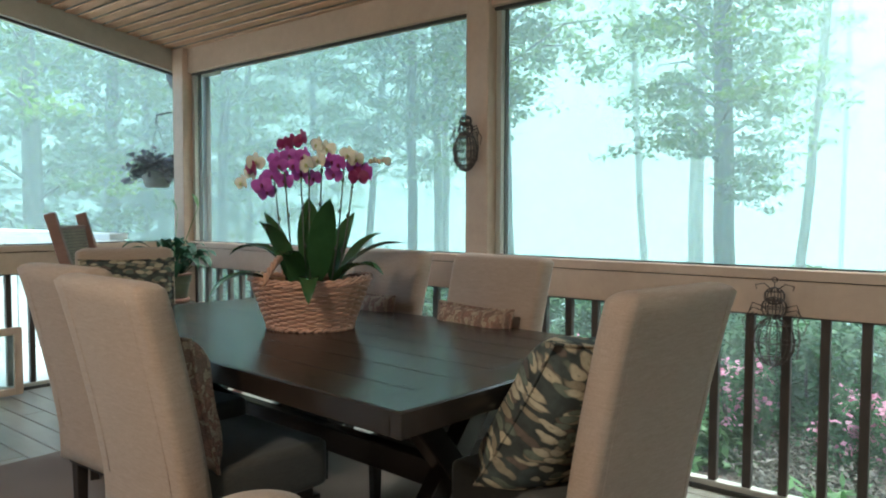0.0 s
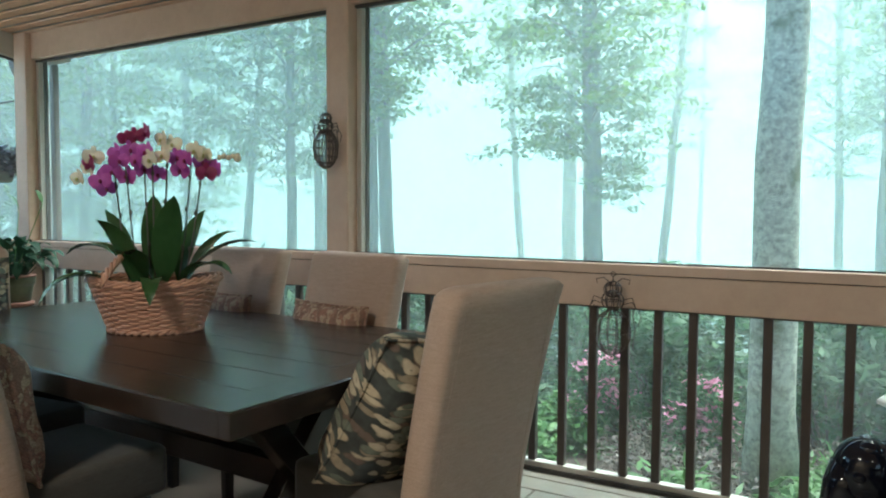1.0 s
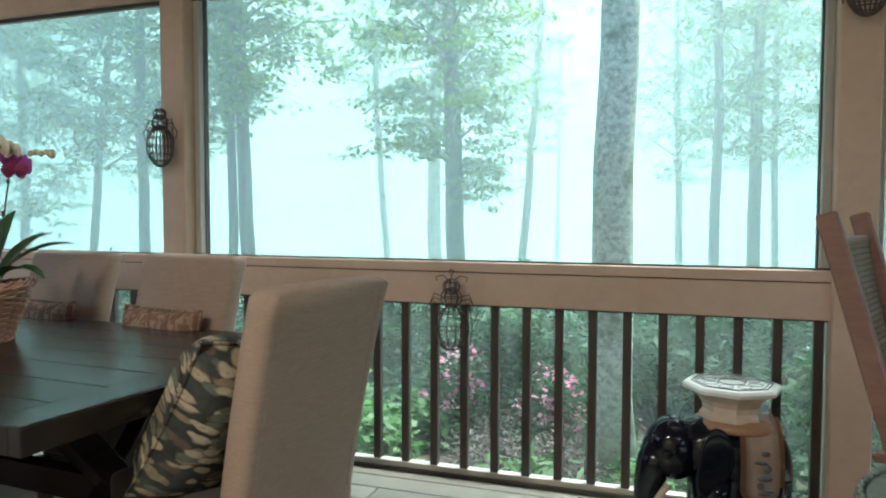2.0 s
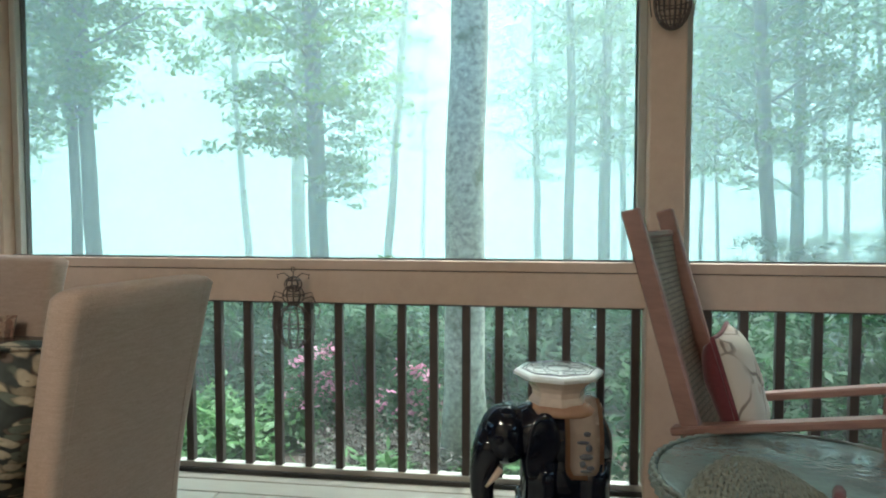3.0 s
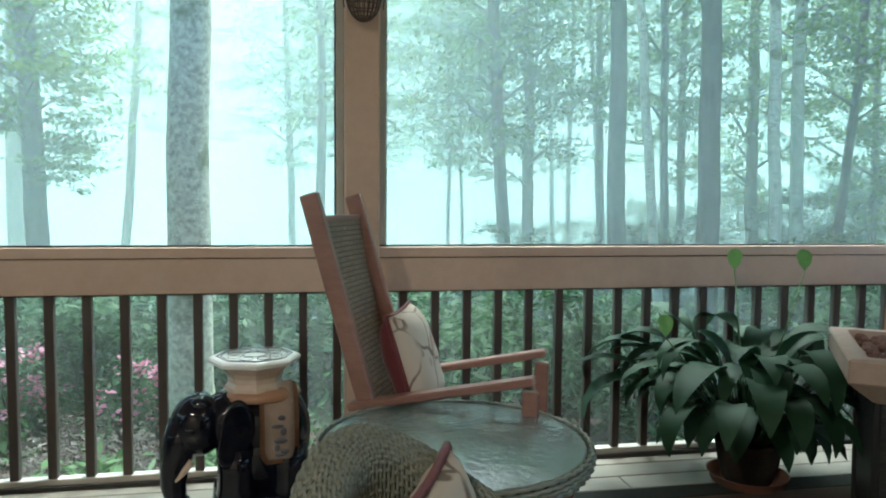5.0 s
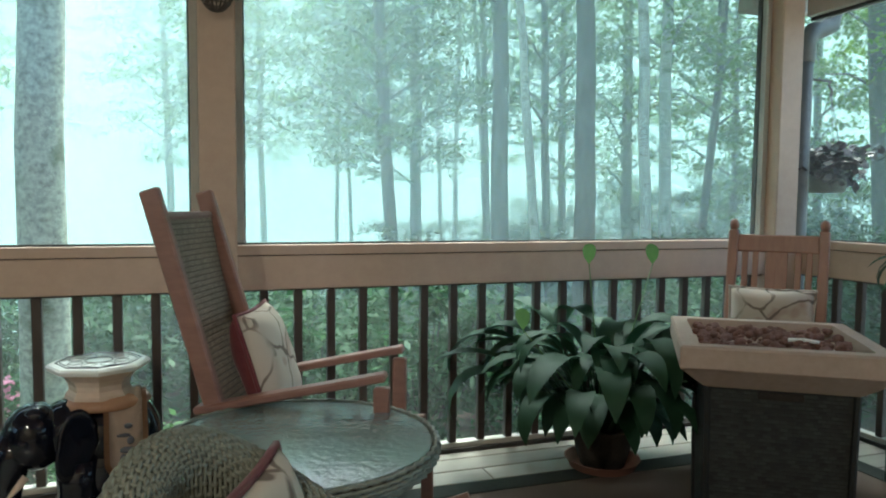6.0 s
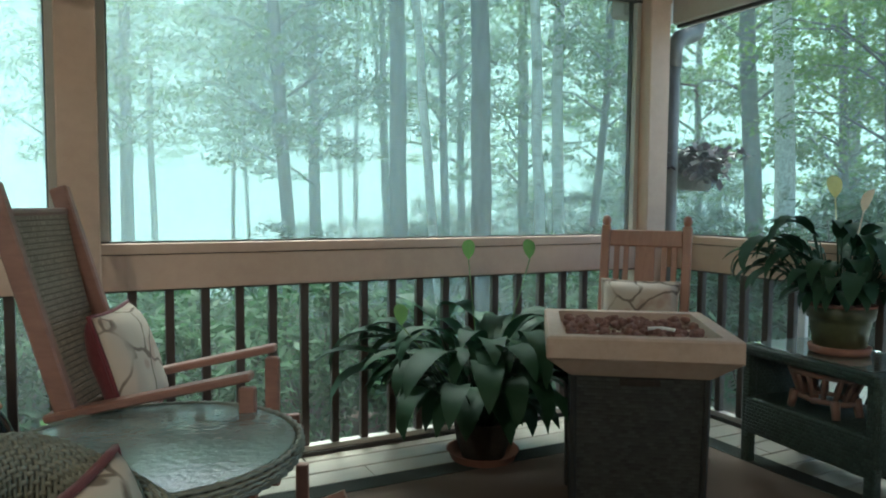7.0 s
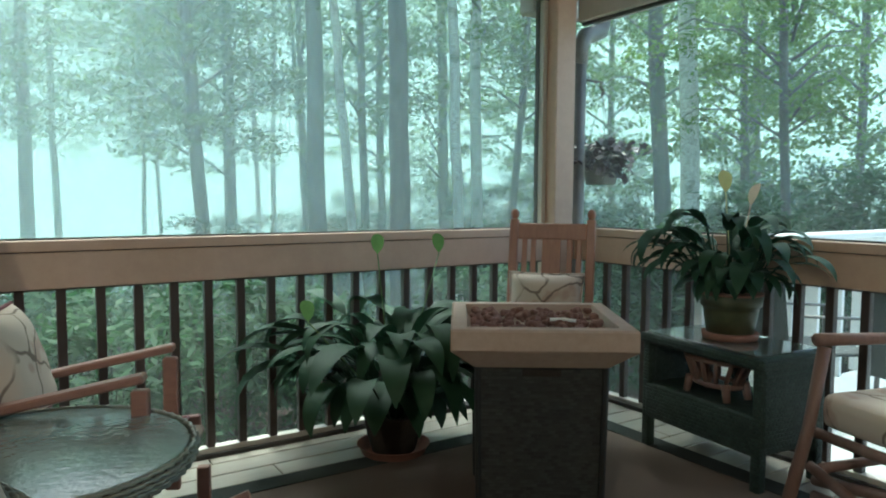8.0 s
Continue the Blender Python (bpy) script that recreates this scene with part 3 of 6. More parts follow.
structure("ceiling", ceiling_boards(), M_PINE, "knotty pine tongue and groove ceiling")
structure("roof", one_box((0, 0, 0), (XR - XL + 0.9, YW - YB + 0.9, 0.10), 0, Matrix.Translation(((XL + XR) / 2, (YB + YW) / 2 + 0.15, CEIL + 0.10 + RAKE * (YW - YB) / 2)) @ Matrix.Rotation(-math.atan(RAKE), 4, "X")), M_GUTTER, "porch roof over the ceiling")
structure("wall_south", one_box(((XL + XR) / 2, YB - 0.08, 1.55), (XR - XL + 0.4, 0.16, 3.5)), M_HOUSE, "house wall behind the porch")


def frame_on(axis, a, b, at, name, label):
    """A side of the porch: band, cap strips, bottom plate, header. axis x: runs along x at y=at; axis y: along y at x=at."""
    top = thing(name, Matrix(), label, "", "")
    top["kind"] = "structure"
    mid, ln = (a + b) / 2, b - a
    out = 1 if at > 0 else -1

    def bar(n, off, z0, z1, thick, mat, bev=0.003):
        c = (mid, at + out * (off + thick / 2), (z0 + z1) / 2) if axis == "x" else (at + out * (off + thick / 2), mid, (z0 + z1) / 2)
        s = (ln, thick, z1 - z0) if axis == "x" else (thick, ln, z1 - z0)
        return part(n, one_box(c, s, bev), mat, top)

    bar("band_board", 0.0, BAND, SILL - 0.049, 0.04, M_TRIM)
    bar("cap_strip", -0.012, SILL - 0.044, SILL, 0.12, M_TRIM)
    bar("joint_line", 0.008, SILL - 0.050, SILL - 0.043, 0.06, M_JOINT, 0)
    bar("shadow_rail", 0.042, BAND - 0.012, SILL - 0.05, 0.035, M_BALUSTER, 0.002)
    bar("bottom_rail", 0.03, 0.0, 0.045, 0.05, M_TRIM_PALE)
    bar("bottom_line", 0.015, 0.0, 0.02, 0.014, M_JOINT, 0)
    bar("screen_track", 0.034, SILL - 0.002, SILL + 0.008, 0.02, M_JOINT, 0)
    for z0, z1 in ((0.05, BAND), (SILL, CEIL)):
        bm = bmesh.new()
        off = at + out * 0.045
        p = ((a, off), (b, off)) if axis == "x" else ((off, a), (off, b))
        bm.faces.new([bm.verts.new((*q, z)) for q, z in ((p[0], z0), (p[1], z0), (p[1], z1), (p[0], z1))])
        mesh = part("insect_screen", bm, M_SCREEN, top, "fine grey insect screen")
        mesh.visible_shadow = False
    hb = HEAD if axis == "x" else HEAD + 0.02 if at < 0 else 2.255
    beams = [bar("header", 0.0, hb, CEIL + 0.03, 0.13, M_TRIM if axis == "x" else M_TRIM_PALE, 0.004), bar("header_track", 0.034, hb - 0.016, hb + 0.002, 0.025, M_JOINT, 0)]
    if axis == "y":
        for ob in beams:
            for v in ob.data.vertices:
                if at < 0 or v.co.z > CEIL:
                    v.co.z += RAKE * (YW - v.co.y)
    return top


north = frame_on("x", XL, XR, YW, "wall_north", "screened lake side of the porch with rail and balusters")
west = frame_on("y", YB, YW - 0.001, XL, "wall_west", "screened end of the porch")
east = frame_on("y", YB, YW - 0.001, XR, "wall_east", "screened end of the porch")


def post(x, y, side, name="post"):
    """A square porch post with the thin screen frame on its flanks."""
    p = thing(name, pose(x, y, 0), "tan painted square porch post", "post", "porch posts")
    p["kind"] = "structure"
    part("shaft", one_box((0, 0, (CEIL + 0.01) / 2), (0.15, 0.15, CEIL + 0.01), 0.006), M_TRIM, p)
    for s in side:
        part("screen_jamb", one_box((s * 0.092, 0.035, (SILL + HEAD) / 2), (0.034, 0.06, HEAD - SILL), 0.003), M_TRIM_PALE, p)
        part("screen_line", one_box((s * 0.113, 0.055, (SILL + HEAD) / 2), (0.008, 0.03, HEAD - SILL)), M_JOINT, p)
    return p


post(-1.83, YW + 0.045, (1,))
post(1.335, YW + 0.045, (-1, 1))
post(XL + 0.085, YW + 0.03, (1,))
post(XR - 0.125, YW + 0.03, (-1,))
for x in (XL - 0.06, XR + 0.06):
    p = post(x, 0.35, ())
    p.matrix_world = pose(x, 0.35 if x < 0 else -0.9, 0)

# ---- dining things ----


def parsons_chair(m, label, W=0.49):
    """A slipcovered chair: tall rolled back, boxed seat, skirt and four square legs. It faces its own +y."""
    c = thing("dining_chair", m, label, "chair", "chairs round the dining table")
    bm = bmesh.new()
    n, T = 12, 0.095
    rows = []
    for i in range(n + 1):
        t = i / n
        z = 0.28 + t * 0.765
        y = -0.21 - 0.165 * max(0, t - 0.12) ** 1.25
        w = W * (1 - 0.05 * (1 - t)) / 2
        rows.append((z, y, w))
    prof = [(-1, -0.5), (-0.97, -0.9), (-0.9, -1), (0.9, -1), (0.97, -0.9), (1, -0.5), (1, 0.5), (0.97, 0.9), (0.9, 1), (-0.9, 1), (-0.97, 0.9), (-1, 0.5)]
    rings = []
    for k, (z, y, w) in enumerate(rows):
        rings.append([bm.verts.new((a * w, y + b * T / 2, z - (0.014 * abs(a) ** 8 if k == n else 0))) for a, b in prof])
    z, y, w = rows[-1]
    rings.append([bm.verts.new((a * (w - 0.012), y + b * T / 2 * 0.72, z + 0.012 - 0.010 * abs(a) ** 6)) for a, b in prof])
    rings.append([bm.verts.new((a * (w - 0.035), y + b * T / 2 * 0.3, z + 0.018 - 0.006 * abs(a) ** 4)) for a, b in prof])
    for a, b in zip(rings, rings[1:]):
        for k in range(len(prof)):
            bm.faces.new((a[k], a[(k + 1) % len(prof)], b[(k + 1) % len(prof)], b[k]))
    bm.faces.new(rings[0][::-1])
    bm.faces.new(rings[-1])
    part("backrest", bm, M_LINEN, c, "", True)
    for sx in (-1, 1):
        bm = bmesh.new()
        tube(bm, [(sx * 0.2, rows[k][1] - T / 2, rows[k][0]) for k in range(2, n + 1, 2)], 0.0018, 5)
        part("seam", bm, M_LINEN, c, "", True)
    part("seat", one_box((0, 0.035, 0.40), (0.48, 0.50, 0.16), 0.03, None, 3), M_SEAT, c, "upholstered seat, coloured dark for the shade under the table", True)
    part("seat_frame", one_box((0, 0.0, 0.285), (0.45, 0.46, 0.07), 0.004), M_CHAIRLEG, c)
    for sx in (-1, 1):
        for y in (-0.2, 0.24):
            bm = bmesh.new()
            vs = box(bm, (0, 0, 0.145), (0.046, 0.046, 0.29), None, 0.003)
            for v in vs:
                if v.co.z < 0.05:
                    v.co.x *= 0.8
                    v.co.y *= 0.8
            bmesh.ops.translate(bm, verts=bm.verts, vec=(sx * 0.2, y, 0))
            part("leg", bm, M_CHAIRLEG, c)
    return c


TABLE = pose(-1.81, 2.13, 0, 0, 0, -3.5)


def dining_table():
    t = thing("dining_table", TABLE, "dark espresso plank dining table with thick apron and crossed trestle legs", "table")
    L, W = 2.34, 1.24
    bw = W / 7
    for i in range(7):
        bm = one_box((0, 0, 0), (L - 0.2585, bw - 0.003, 0.03), 0.0015)
        ob = part("plank", bm, M_TABLE, t)
        ob.location = (0, -W / 2 + bw * (i + 0.5), 0.745)
    for s in (-1, 1):
        part("breadboard_end", one_box((s * (L / 2 - 0.0655), 0, 0.745), (0.127, W, 0.03), 0.0015), M_TABLE, t)
        part("end_apron", one_box((s * (L / 2 - 0.017), 0, 0.7235), (0.04, W + 0.006, 0.069), 0.003), M_TABLE, t)
        part("side_apron", one_box((0, s * (W / 2 - 0.018), 0.7235), (L - 0.08, 0.04, 0.069), 0.003), M_TABLE, t)
    for s in (-1, 1):
        for k in (-1, 1):
            m = Matrix.Translation((s * (L / 2 - 0.38), 0, 0.34)) @ Matrix.Rotation(k * radians(40), 4, "X")
            part("leg", one_box((k * 0.03, 0, 0), (0.07, 0.09, 0.84), 0.004, m), M_TABLE, t)
        part("foot", one_box((s * (L / 2 - 0.38), 0, 0.03), (0.11, 0.86, 0.06), 0.006), M_TABLE, t)
    part("stretcher", one_box((0, 0, 0.33), (L - 0.76, 0.06, 0.1), 0.004), M_TABLE, t)
    return t


dining_table()
parsons_chair(pose(-1.572, 1.51, 0, 0, 0, -2), "tan linen slipcovered chair pushed in at the table", 0.56)
parsons_chair(pose(-2.22, 1.65, 0, 0, 0, 3), "tan linen slipcovered chair with dark square legs", 0.54)
parsons_chair(pose(-0.55, 2.06, 0, 0, 0, 78), "tan linen slipcovered chair at the head of the table")
parsons_chair(pose(-2.966, 1.96, 0, 0, 0, -112), "tan linen slipcovered chair at the far table end")
parsons_chair(pose(-1.42, 2.56, 0, 0, 0, 172), "tan linen slipcovered chair on the rail side", 0.56)
parsons_chair(pose(-2.16, 2.62, 0, 0, 0, 172), "tan linen slipcovered chair behind the flower basket", 0.56)

# ---- rockers ----


def slat_rocker(m, label, w=0.50, cushioned=True):
    """A plain-sawn rocking chair with tall posts, woven back and flat arms. It faces its own +x."""
    r = thing("rocking_chair", m, label, "rocking chair")
    for s in (-1, 1):
        y = s * w / 2
        lean = radians(-16.5)
        bm = bmesh.new()
        box(bm, (0, 0, 0.54), (0.062, 0.036, 1.10), None, 0.006)
        bmesh.ops.transform(bm, matrix=Matrix.Translation((0.0, y, 0.20)) @ Matrix.Rotation(lean, 4, "Y"), verts=bm.verts)
        part("back_post", bm, M_ROCKER, r)
        arm = bmesh.new()
        box(arm, (0.255, y, 0.572), (0.62, 0.06, 0.026), Matrix.Rotation(radians(-11.5), 4, "Y"), 0.006)
        part("arm", arm, M_ROCKER, r)
        part("arm_post", one_box((0.425, y, 0.40), (0.05, 0.036, 0.475), 0.005), M_ROCKER, r)
        part("seat_rail", one_box((0.27, y, 0.36), (0.56, 0.03, 0.06), 0.004, Matrix.Rotation(radians(-4), 4, "Y")), M_ROCKER, r)
        bm = bmesh.new()
        pts = [(0.22 + 1.15 * math.sin(a), y, 1.17 - 1.15 * math.cos(a)) for a in [radians(-26 + 5.0 * k) for k in range(11)]]
        tube(bm, pts, 0.022, 6)
        part("rocker", bm, M_ROCKER, r)
        part("front_leg", one_box((0.53, y, 0.14), (0.045, 0.034, 0.2), 0.004), M_ROCKER, r)
        part("back_leg", one_box((0.06, y, 0.16), (0.045, 0.034, 0.24), 0.004), M_ROCKER, r)
    for h in (0.46, 1.16):
        bm = bmesh.new()
        x = -math.tan(radians(16.5)) * (h - 0.2) + 0.0
        tube(bm, [(x, -w / 2, h), (x, w / 2, h)], 0.014, 8)
        part("back_bar", bm, M_ROCKER, r)
    bm = bmesh.new()
    uvl = bm.loops.layers.uv.new("UVMap")
    n = 10
    for side in (0.010, -0.010):
        g = []
        for i in range(n + 1):
            t = i / n
            h = 0.45 + 0.72 * t
            x = -math.tan(radians(16.5)) * (h - 0.2) + side - 0.03 * math.sin(math.pi * t)
            g.append([bm.verts.new((x, (-w / 2 + 0.02) + (w - 0.04) * j / 6, h)) for j in range(7)])
        for i in range(n):
            for j in range(6):
                f = bm.faces.new((g[i][j], g[i][j + 1], g[i + 1][j + 1], g[i + 1][j]))
                for lp, (a, b) in zip(f.loops, ((i, j), (i, j + 1), (i + 1, j + 1), (i + 1, j))):
                    lp[uvl].uv = (b / 6, a / n)
    part("woven_back", bm, M_CANE, r, "tan woven cord back", True)
    part("woven_seat", one_box((0.28, 0, 0.385), (0.52, w - 0.04, 0.03), 0.01), M_CANE, r)
    return r


slat_rocker(pose(1.48, 2.69, 0, 0, 0, -23), "red-brown wooden rocking chair with woven cord back and flat arms", 0.42)
slat_rocker(pose(-3.70, 2.27, 0, 0, 0, 44), "red-brown wooden rocking chair with woven back", 0.42)


def mission_rocker(m):
    """A cherry rocking chair with a slatted back. It faces its own -y."""
    r = thing("rocking_chair", m, "orange-brown wooden rocking chair with slatted back in the corner", "rocking chair")
    w = 0.40
    tilt = Matrix.Translation((0, 0.0, 0.38)) @ Matrix.Rotation(radians(-10), 4, "X")
    for s in (-1, 1):
        bm = bmesh.new()
        box(bm, (s * w / 2, 0, 0.34), (0.045, 0.035, 0.76), tilt, 0.006)
        part("back_post", bm, M_ROCKER2, r)
        bm = bmesh.new()
        ball(bm, (s * w / 2, 0, 0.745), 0.023, (1, 0.9, 1.25), 10, 8, tilt)
        part("finial", bm, M_ROCKER2, r)
        part("arm", one_box((s * (w / 2 + 0.02), -0.2, 0.62), (0.07, 0.44, 0.024), 0.008), M_ROCKER2, r)
        part("front_leg", one_box((s * w / 2, -0.38, 0.33), (0.042, 0.042, 0.56), 0.005), M_ROCKER2, r)
        part("back_leg", one_box((s * w / 2, 0.0, 0.24), (0.042, 0.036, 0.36), 0.005), M_ROCKER2, r)
        bm = bmesh.new()
        tube(bm, [(s * w / 2, -0.2 + 1.1 * math.sin(a), 1.122 - 1.1 * math.cos(a)) for a in [radians(-16 + 4 * k) for k in range(9)]], 0.022, 6)
        part("rocker", bm, M_ROCKER2, r)
    bm = bmesh.new()
    box(bm, (0, 0, 0.655), (w - 0.04, 0.024, 0.085), tilt, 0.006)
    part("crest_rail", bm, M_ROCKER2, r)
    bm = bmesh.new()
    box(bm, (0, 0, 0.14), (w - 0.04, 0.024, 0.05), tilt, 0.006)
    part("lower_rail", bm, M_ROCKER2, r)
    for k, sw in ((-3, 0.028), (-2, 0.028), (-0.5, 0.05), (0.5, 0.05), (2, 0.028), (3, 0.028)):
        bm = bmesh.new()
        box(bm, (k * 0.047, 0, 0.39), (sw, 0.014, 0.46), tilt, 0.003)
        part("back_slat", bm, M_ROCKER2, r)
    part("seat", one_box((0, -0.19, 0.42), (w, 0.42, 0.035), 0.01), M_ROCKER2, r)
    return r


mission_rocker(pose(3.815, 2.855, 0, 0, 0, -50))


def log_rocker(m):
    """A peeled-log armchair with crossing side rails. It faces its own -x."""
    r = thing("log_armchair", m, "reddish peeled-log armchair with a sprig-print seat cushion", "armchair")
    for y in (-0.27, 0.27):
        for x, h in ((-0.28, 0.66), (0.28, 0.66)):
            bm = bmesh.new()
            tube(bm, [(x - 0.17 * (1 if x < 0 else 0), y, 0.0), (x - 0.06 * (1 if x < 0 else 0), y, 0.36), (x, y, h)], [0.025, 0.022, 0.024], 12)
            part("leg", bm, M_LOG, r, "", True)
        bm = bmesh.new()
        tube(bm, [(-0.32, y, 0.69), (0.0, y, 0.675), (0.36, y, 0.645)], [0.025, 0.022, 0.025], 10)
        part("arm", bm, M_LOG, r, "", True)
    for z0, z1 in ((0.34, 0.34), (0.26, 0.16), (0.14, 0.10)):
        bm = bmesh.new()
        tube(bm, [(-0.30, -0.27, z0), (-0.30, 0.27, z1)], 0.021, 8)
        part("front_rail", bm, M_LOG, r, "", True)
    bm = bmesh.new()
    tube(bm, [(-0.33, 0.27, 0.22), (-0.33, -0.27, 0.06)], 0.02, 8)
    part("cross_rail", bm, M_LOG, r, "", True)
    for y in (-0.27, 0.27):
        bm = bmesh.new()
        tube(bm, [(-0.28, y, 0.2), (0.28, y, 0.2)], 0.02, 8)
        part("side_rail", bm, M_LOG, r, "", True)
    part("seat_cushion", one_box((0, 0, 0.43), (0.6, 0.54, 0.13), 0.05, None, 3), M_PRINT_SPRIG, r, "cream sprig-print seat cushion", True)
    return r


log_rocker(pose(4.21, 1.21, 0, 0, 0, -14))

# ---- fire table, round table, wicker ----


def fire_table():
    f = thing("fire_table", pose(3.22, 2.25, 0, 0, 0, -34), "cast-stone fire table on a dark wicker column, with lava rock", "fire table")
    bm = bmesh.new()
    h = 0.325

    def sq(r, z):
        return [bm.verts.new((a * r, b * r, z)) for a, b in ((-1, -1), (1, -1), (1, 1), (-1, 1))]

    loops = [sq(0.245, 0.595), sq(h, 0.665), sq(h + 0.003, 0.672), sq(h + 0.003, 0.738), sq(h - 0.004, 0.746), sq(h - 0.055, 0.746), sq(h - 0.065, 0.70)]
    for a, b in zip(loops, loops[1:]):
        for k in range(4):
            bm.faces.new((a[k], a[(k + 1) % 4], b[(k + 1) % 4], b[k]))
    bm.faces.new(loops[0][::-1])
    bm.faces.new(loops[-1])
    bmesh.ops.bevel(bm, geom=[e for e in bm.edges if abs(e.verts[0].co.z - e.verts[1].co.z) > 0.02], offset=0.006, segments=2, affect="EDGES")
    part("stone_top", bm, M_STONE, f, "buff cast-stone rim", False)
    bm = bmesh.new()
    for i in range(230):
        r = rng.uniform(0.010, 0.024)
        vs = ball(bm, (rng.uniform(-0.243, 0.243), rng.uniform(-0.243, 0.243), 0.708 + rng.uniform(0, 0.026)), r, (1, rng.uniform(0.7, 1.1), rng.uniform(0.6, 0.9)), 6, 5)
        for v in vs:
            v.co += Vector(noise.noise_vector(v.co * 60)) * 0.005
    lava = part("lava_rock", bm, M_LAVA, f, "rust-red lava rock")
    bm = bmesh.new()
    uvl = bm.loops.layers.uv.new("UVMap")
    lo, up = 0.222, 0.231
    for k in range(4):
        c = [(-1, -1), (1, -1), (1, 1), (-1, 1)]
        a, b = c[k], c[(k + 1) % 4]
        f4 = bm.faces.new([bm.verts.new(p) for p in ((a[0] * lo, a[1] * lo, 0.012), (b[0] * lo, b[1] * lo, 0.012), (b[0] * up, b[1] * up, 0.6), (a[0] * up, a[1] * up, 0.6))])
        for lp, uv in zip(f4.loops, ((k, 0), (k + 1, 0), (k + 1, 1), (k, 1))):
            lp[uvl].uv = uv
    part("wicker_column", bm, M_WICKER_BLACK, f, "dark brown woven wicker column")
    for k in range(4):
        a = [(-1, -1), (1, -1), (1, 1), (-1, 1)][k]
        bm = bmesh.new()
        tube(bm, [(a[0] * 0.223, a[1] * 0.223, 0.0), (a[0] * 0.232, a[1] * 0.232, 0.6)], 0.012, 6)
        part("corner_cane", bm, M_WICKER_BLACK, f)
    part("control_slot", one_box((0.0, -0.237, 0.574), (0.14, 0.014, 0.024), 0.002), M_SOIL, f, "black control slot")
    bm = bmesh.new()
    tube(bm, [(0.05, -0.06, 0.737), (0.10, -0.075, 0.742), (0.14, -0.10, 0.74)], 0.007, 6)
    part("igniter", bm, M_WHITE, f, "pale metal igniter")
    return f


fire_table()


def wicker_band(parent, ring, rows, rad, wave, name, mat, count):
    """Strands that go over and under along ring(k, count)."""
    for r in range(rows):
        bm = bmesh.new()
        pts = []
        for k in range(count):
            p, nrm = ring(k / count, r)
            pts.append(p + nrm * wave * (1 if (k + r) % 2 else -1))
        tube(bm, pts, rad, 5, closed=True)
        part(name, bm, mat, parent, "", True)


def round_table():
    c = (1.51, 2.15)
    t = thing("round_table", pose(c[0], c[1], 0), "round sage-grey wicker table with a rippled glass top", "table")
    R, z = 0.375, 0.555
    bm = bmesh.new()
    lathe(bm, [(R - 0.012, z - 0.004), (R - 0.006, z), (R - 0.008, z + 0.006), (R - 0.014, z + 0.008)], 64)
    part("glass_top", bm, M_GLASS, t, "grey-green rippled glass", True)
    bm = bmesh.new()
    lathe(bm, [(R - 0.03, z - 0.055), (R - 0.012, z - 0.05), (R - 0.004, z - 0.02), (R - 0.02, z - 0.006)], 64)
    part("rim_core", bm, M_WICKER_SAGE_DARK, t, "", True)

    def ring(u, r):
        a = 2 * math.pi * u
        rr = [R + 0.004, R + 0.008, R + 0.008, R + 0.003, R - 0.006][r]
        return Vector((rr * math.cos(a), rr * math.sin(a), z + 0.006 - r * 0.0125)), Vector((math.cos(a), math.sin(a), 0))

    wicker_band(t, ring, 5, 0.0068, 0.004, "rim_strand", M_WICKER_SAGE, 120)
    for k in range(4):
        a = radians(20 + 90 * k)
        bm = bmesh.new()
        tube(bm, [(0.30 * math.cos(a), 0.30 * math.sin(a), z - 0.03), (0.22 * math.cos(a), 0.22 * math.sin(a), 0.28), (0.27 * math.cos(a), 0.27 * math.sin(a), 0.06), (0.34 * math.cos(a), 0.34 * math.sin(a), 0.02)], [0.022, 0.02, 0.022, 0.026], 8)
        part("leg", bm, M_ROCKER, t, "red-brown turned leg", True)
    bm = bmesh.new()
    lathe(bm, [(0.24, 0.235), (0.25, 0.245), (0.24, 0.255)], 32)
    part("lower_shelf", bm, M_WICKER_SAGE, t, "", True)
    return t


round_table()


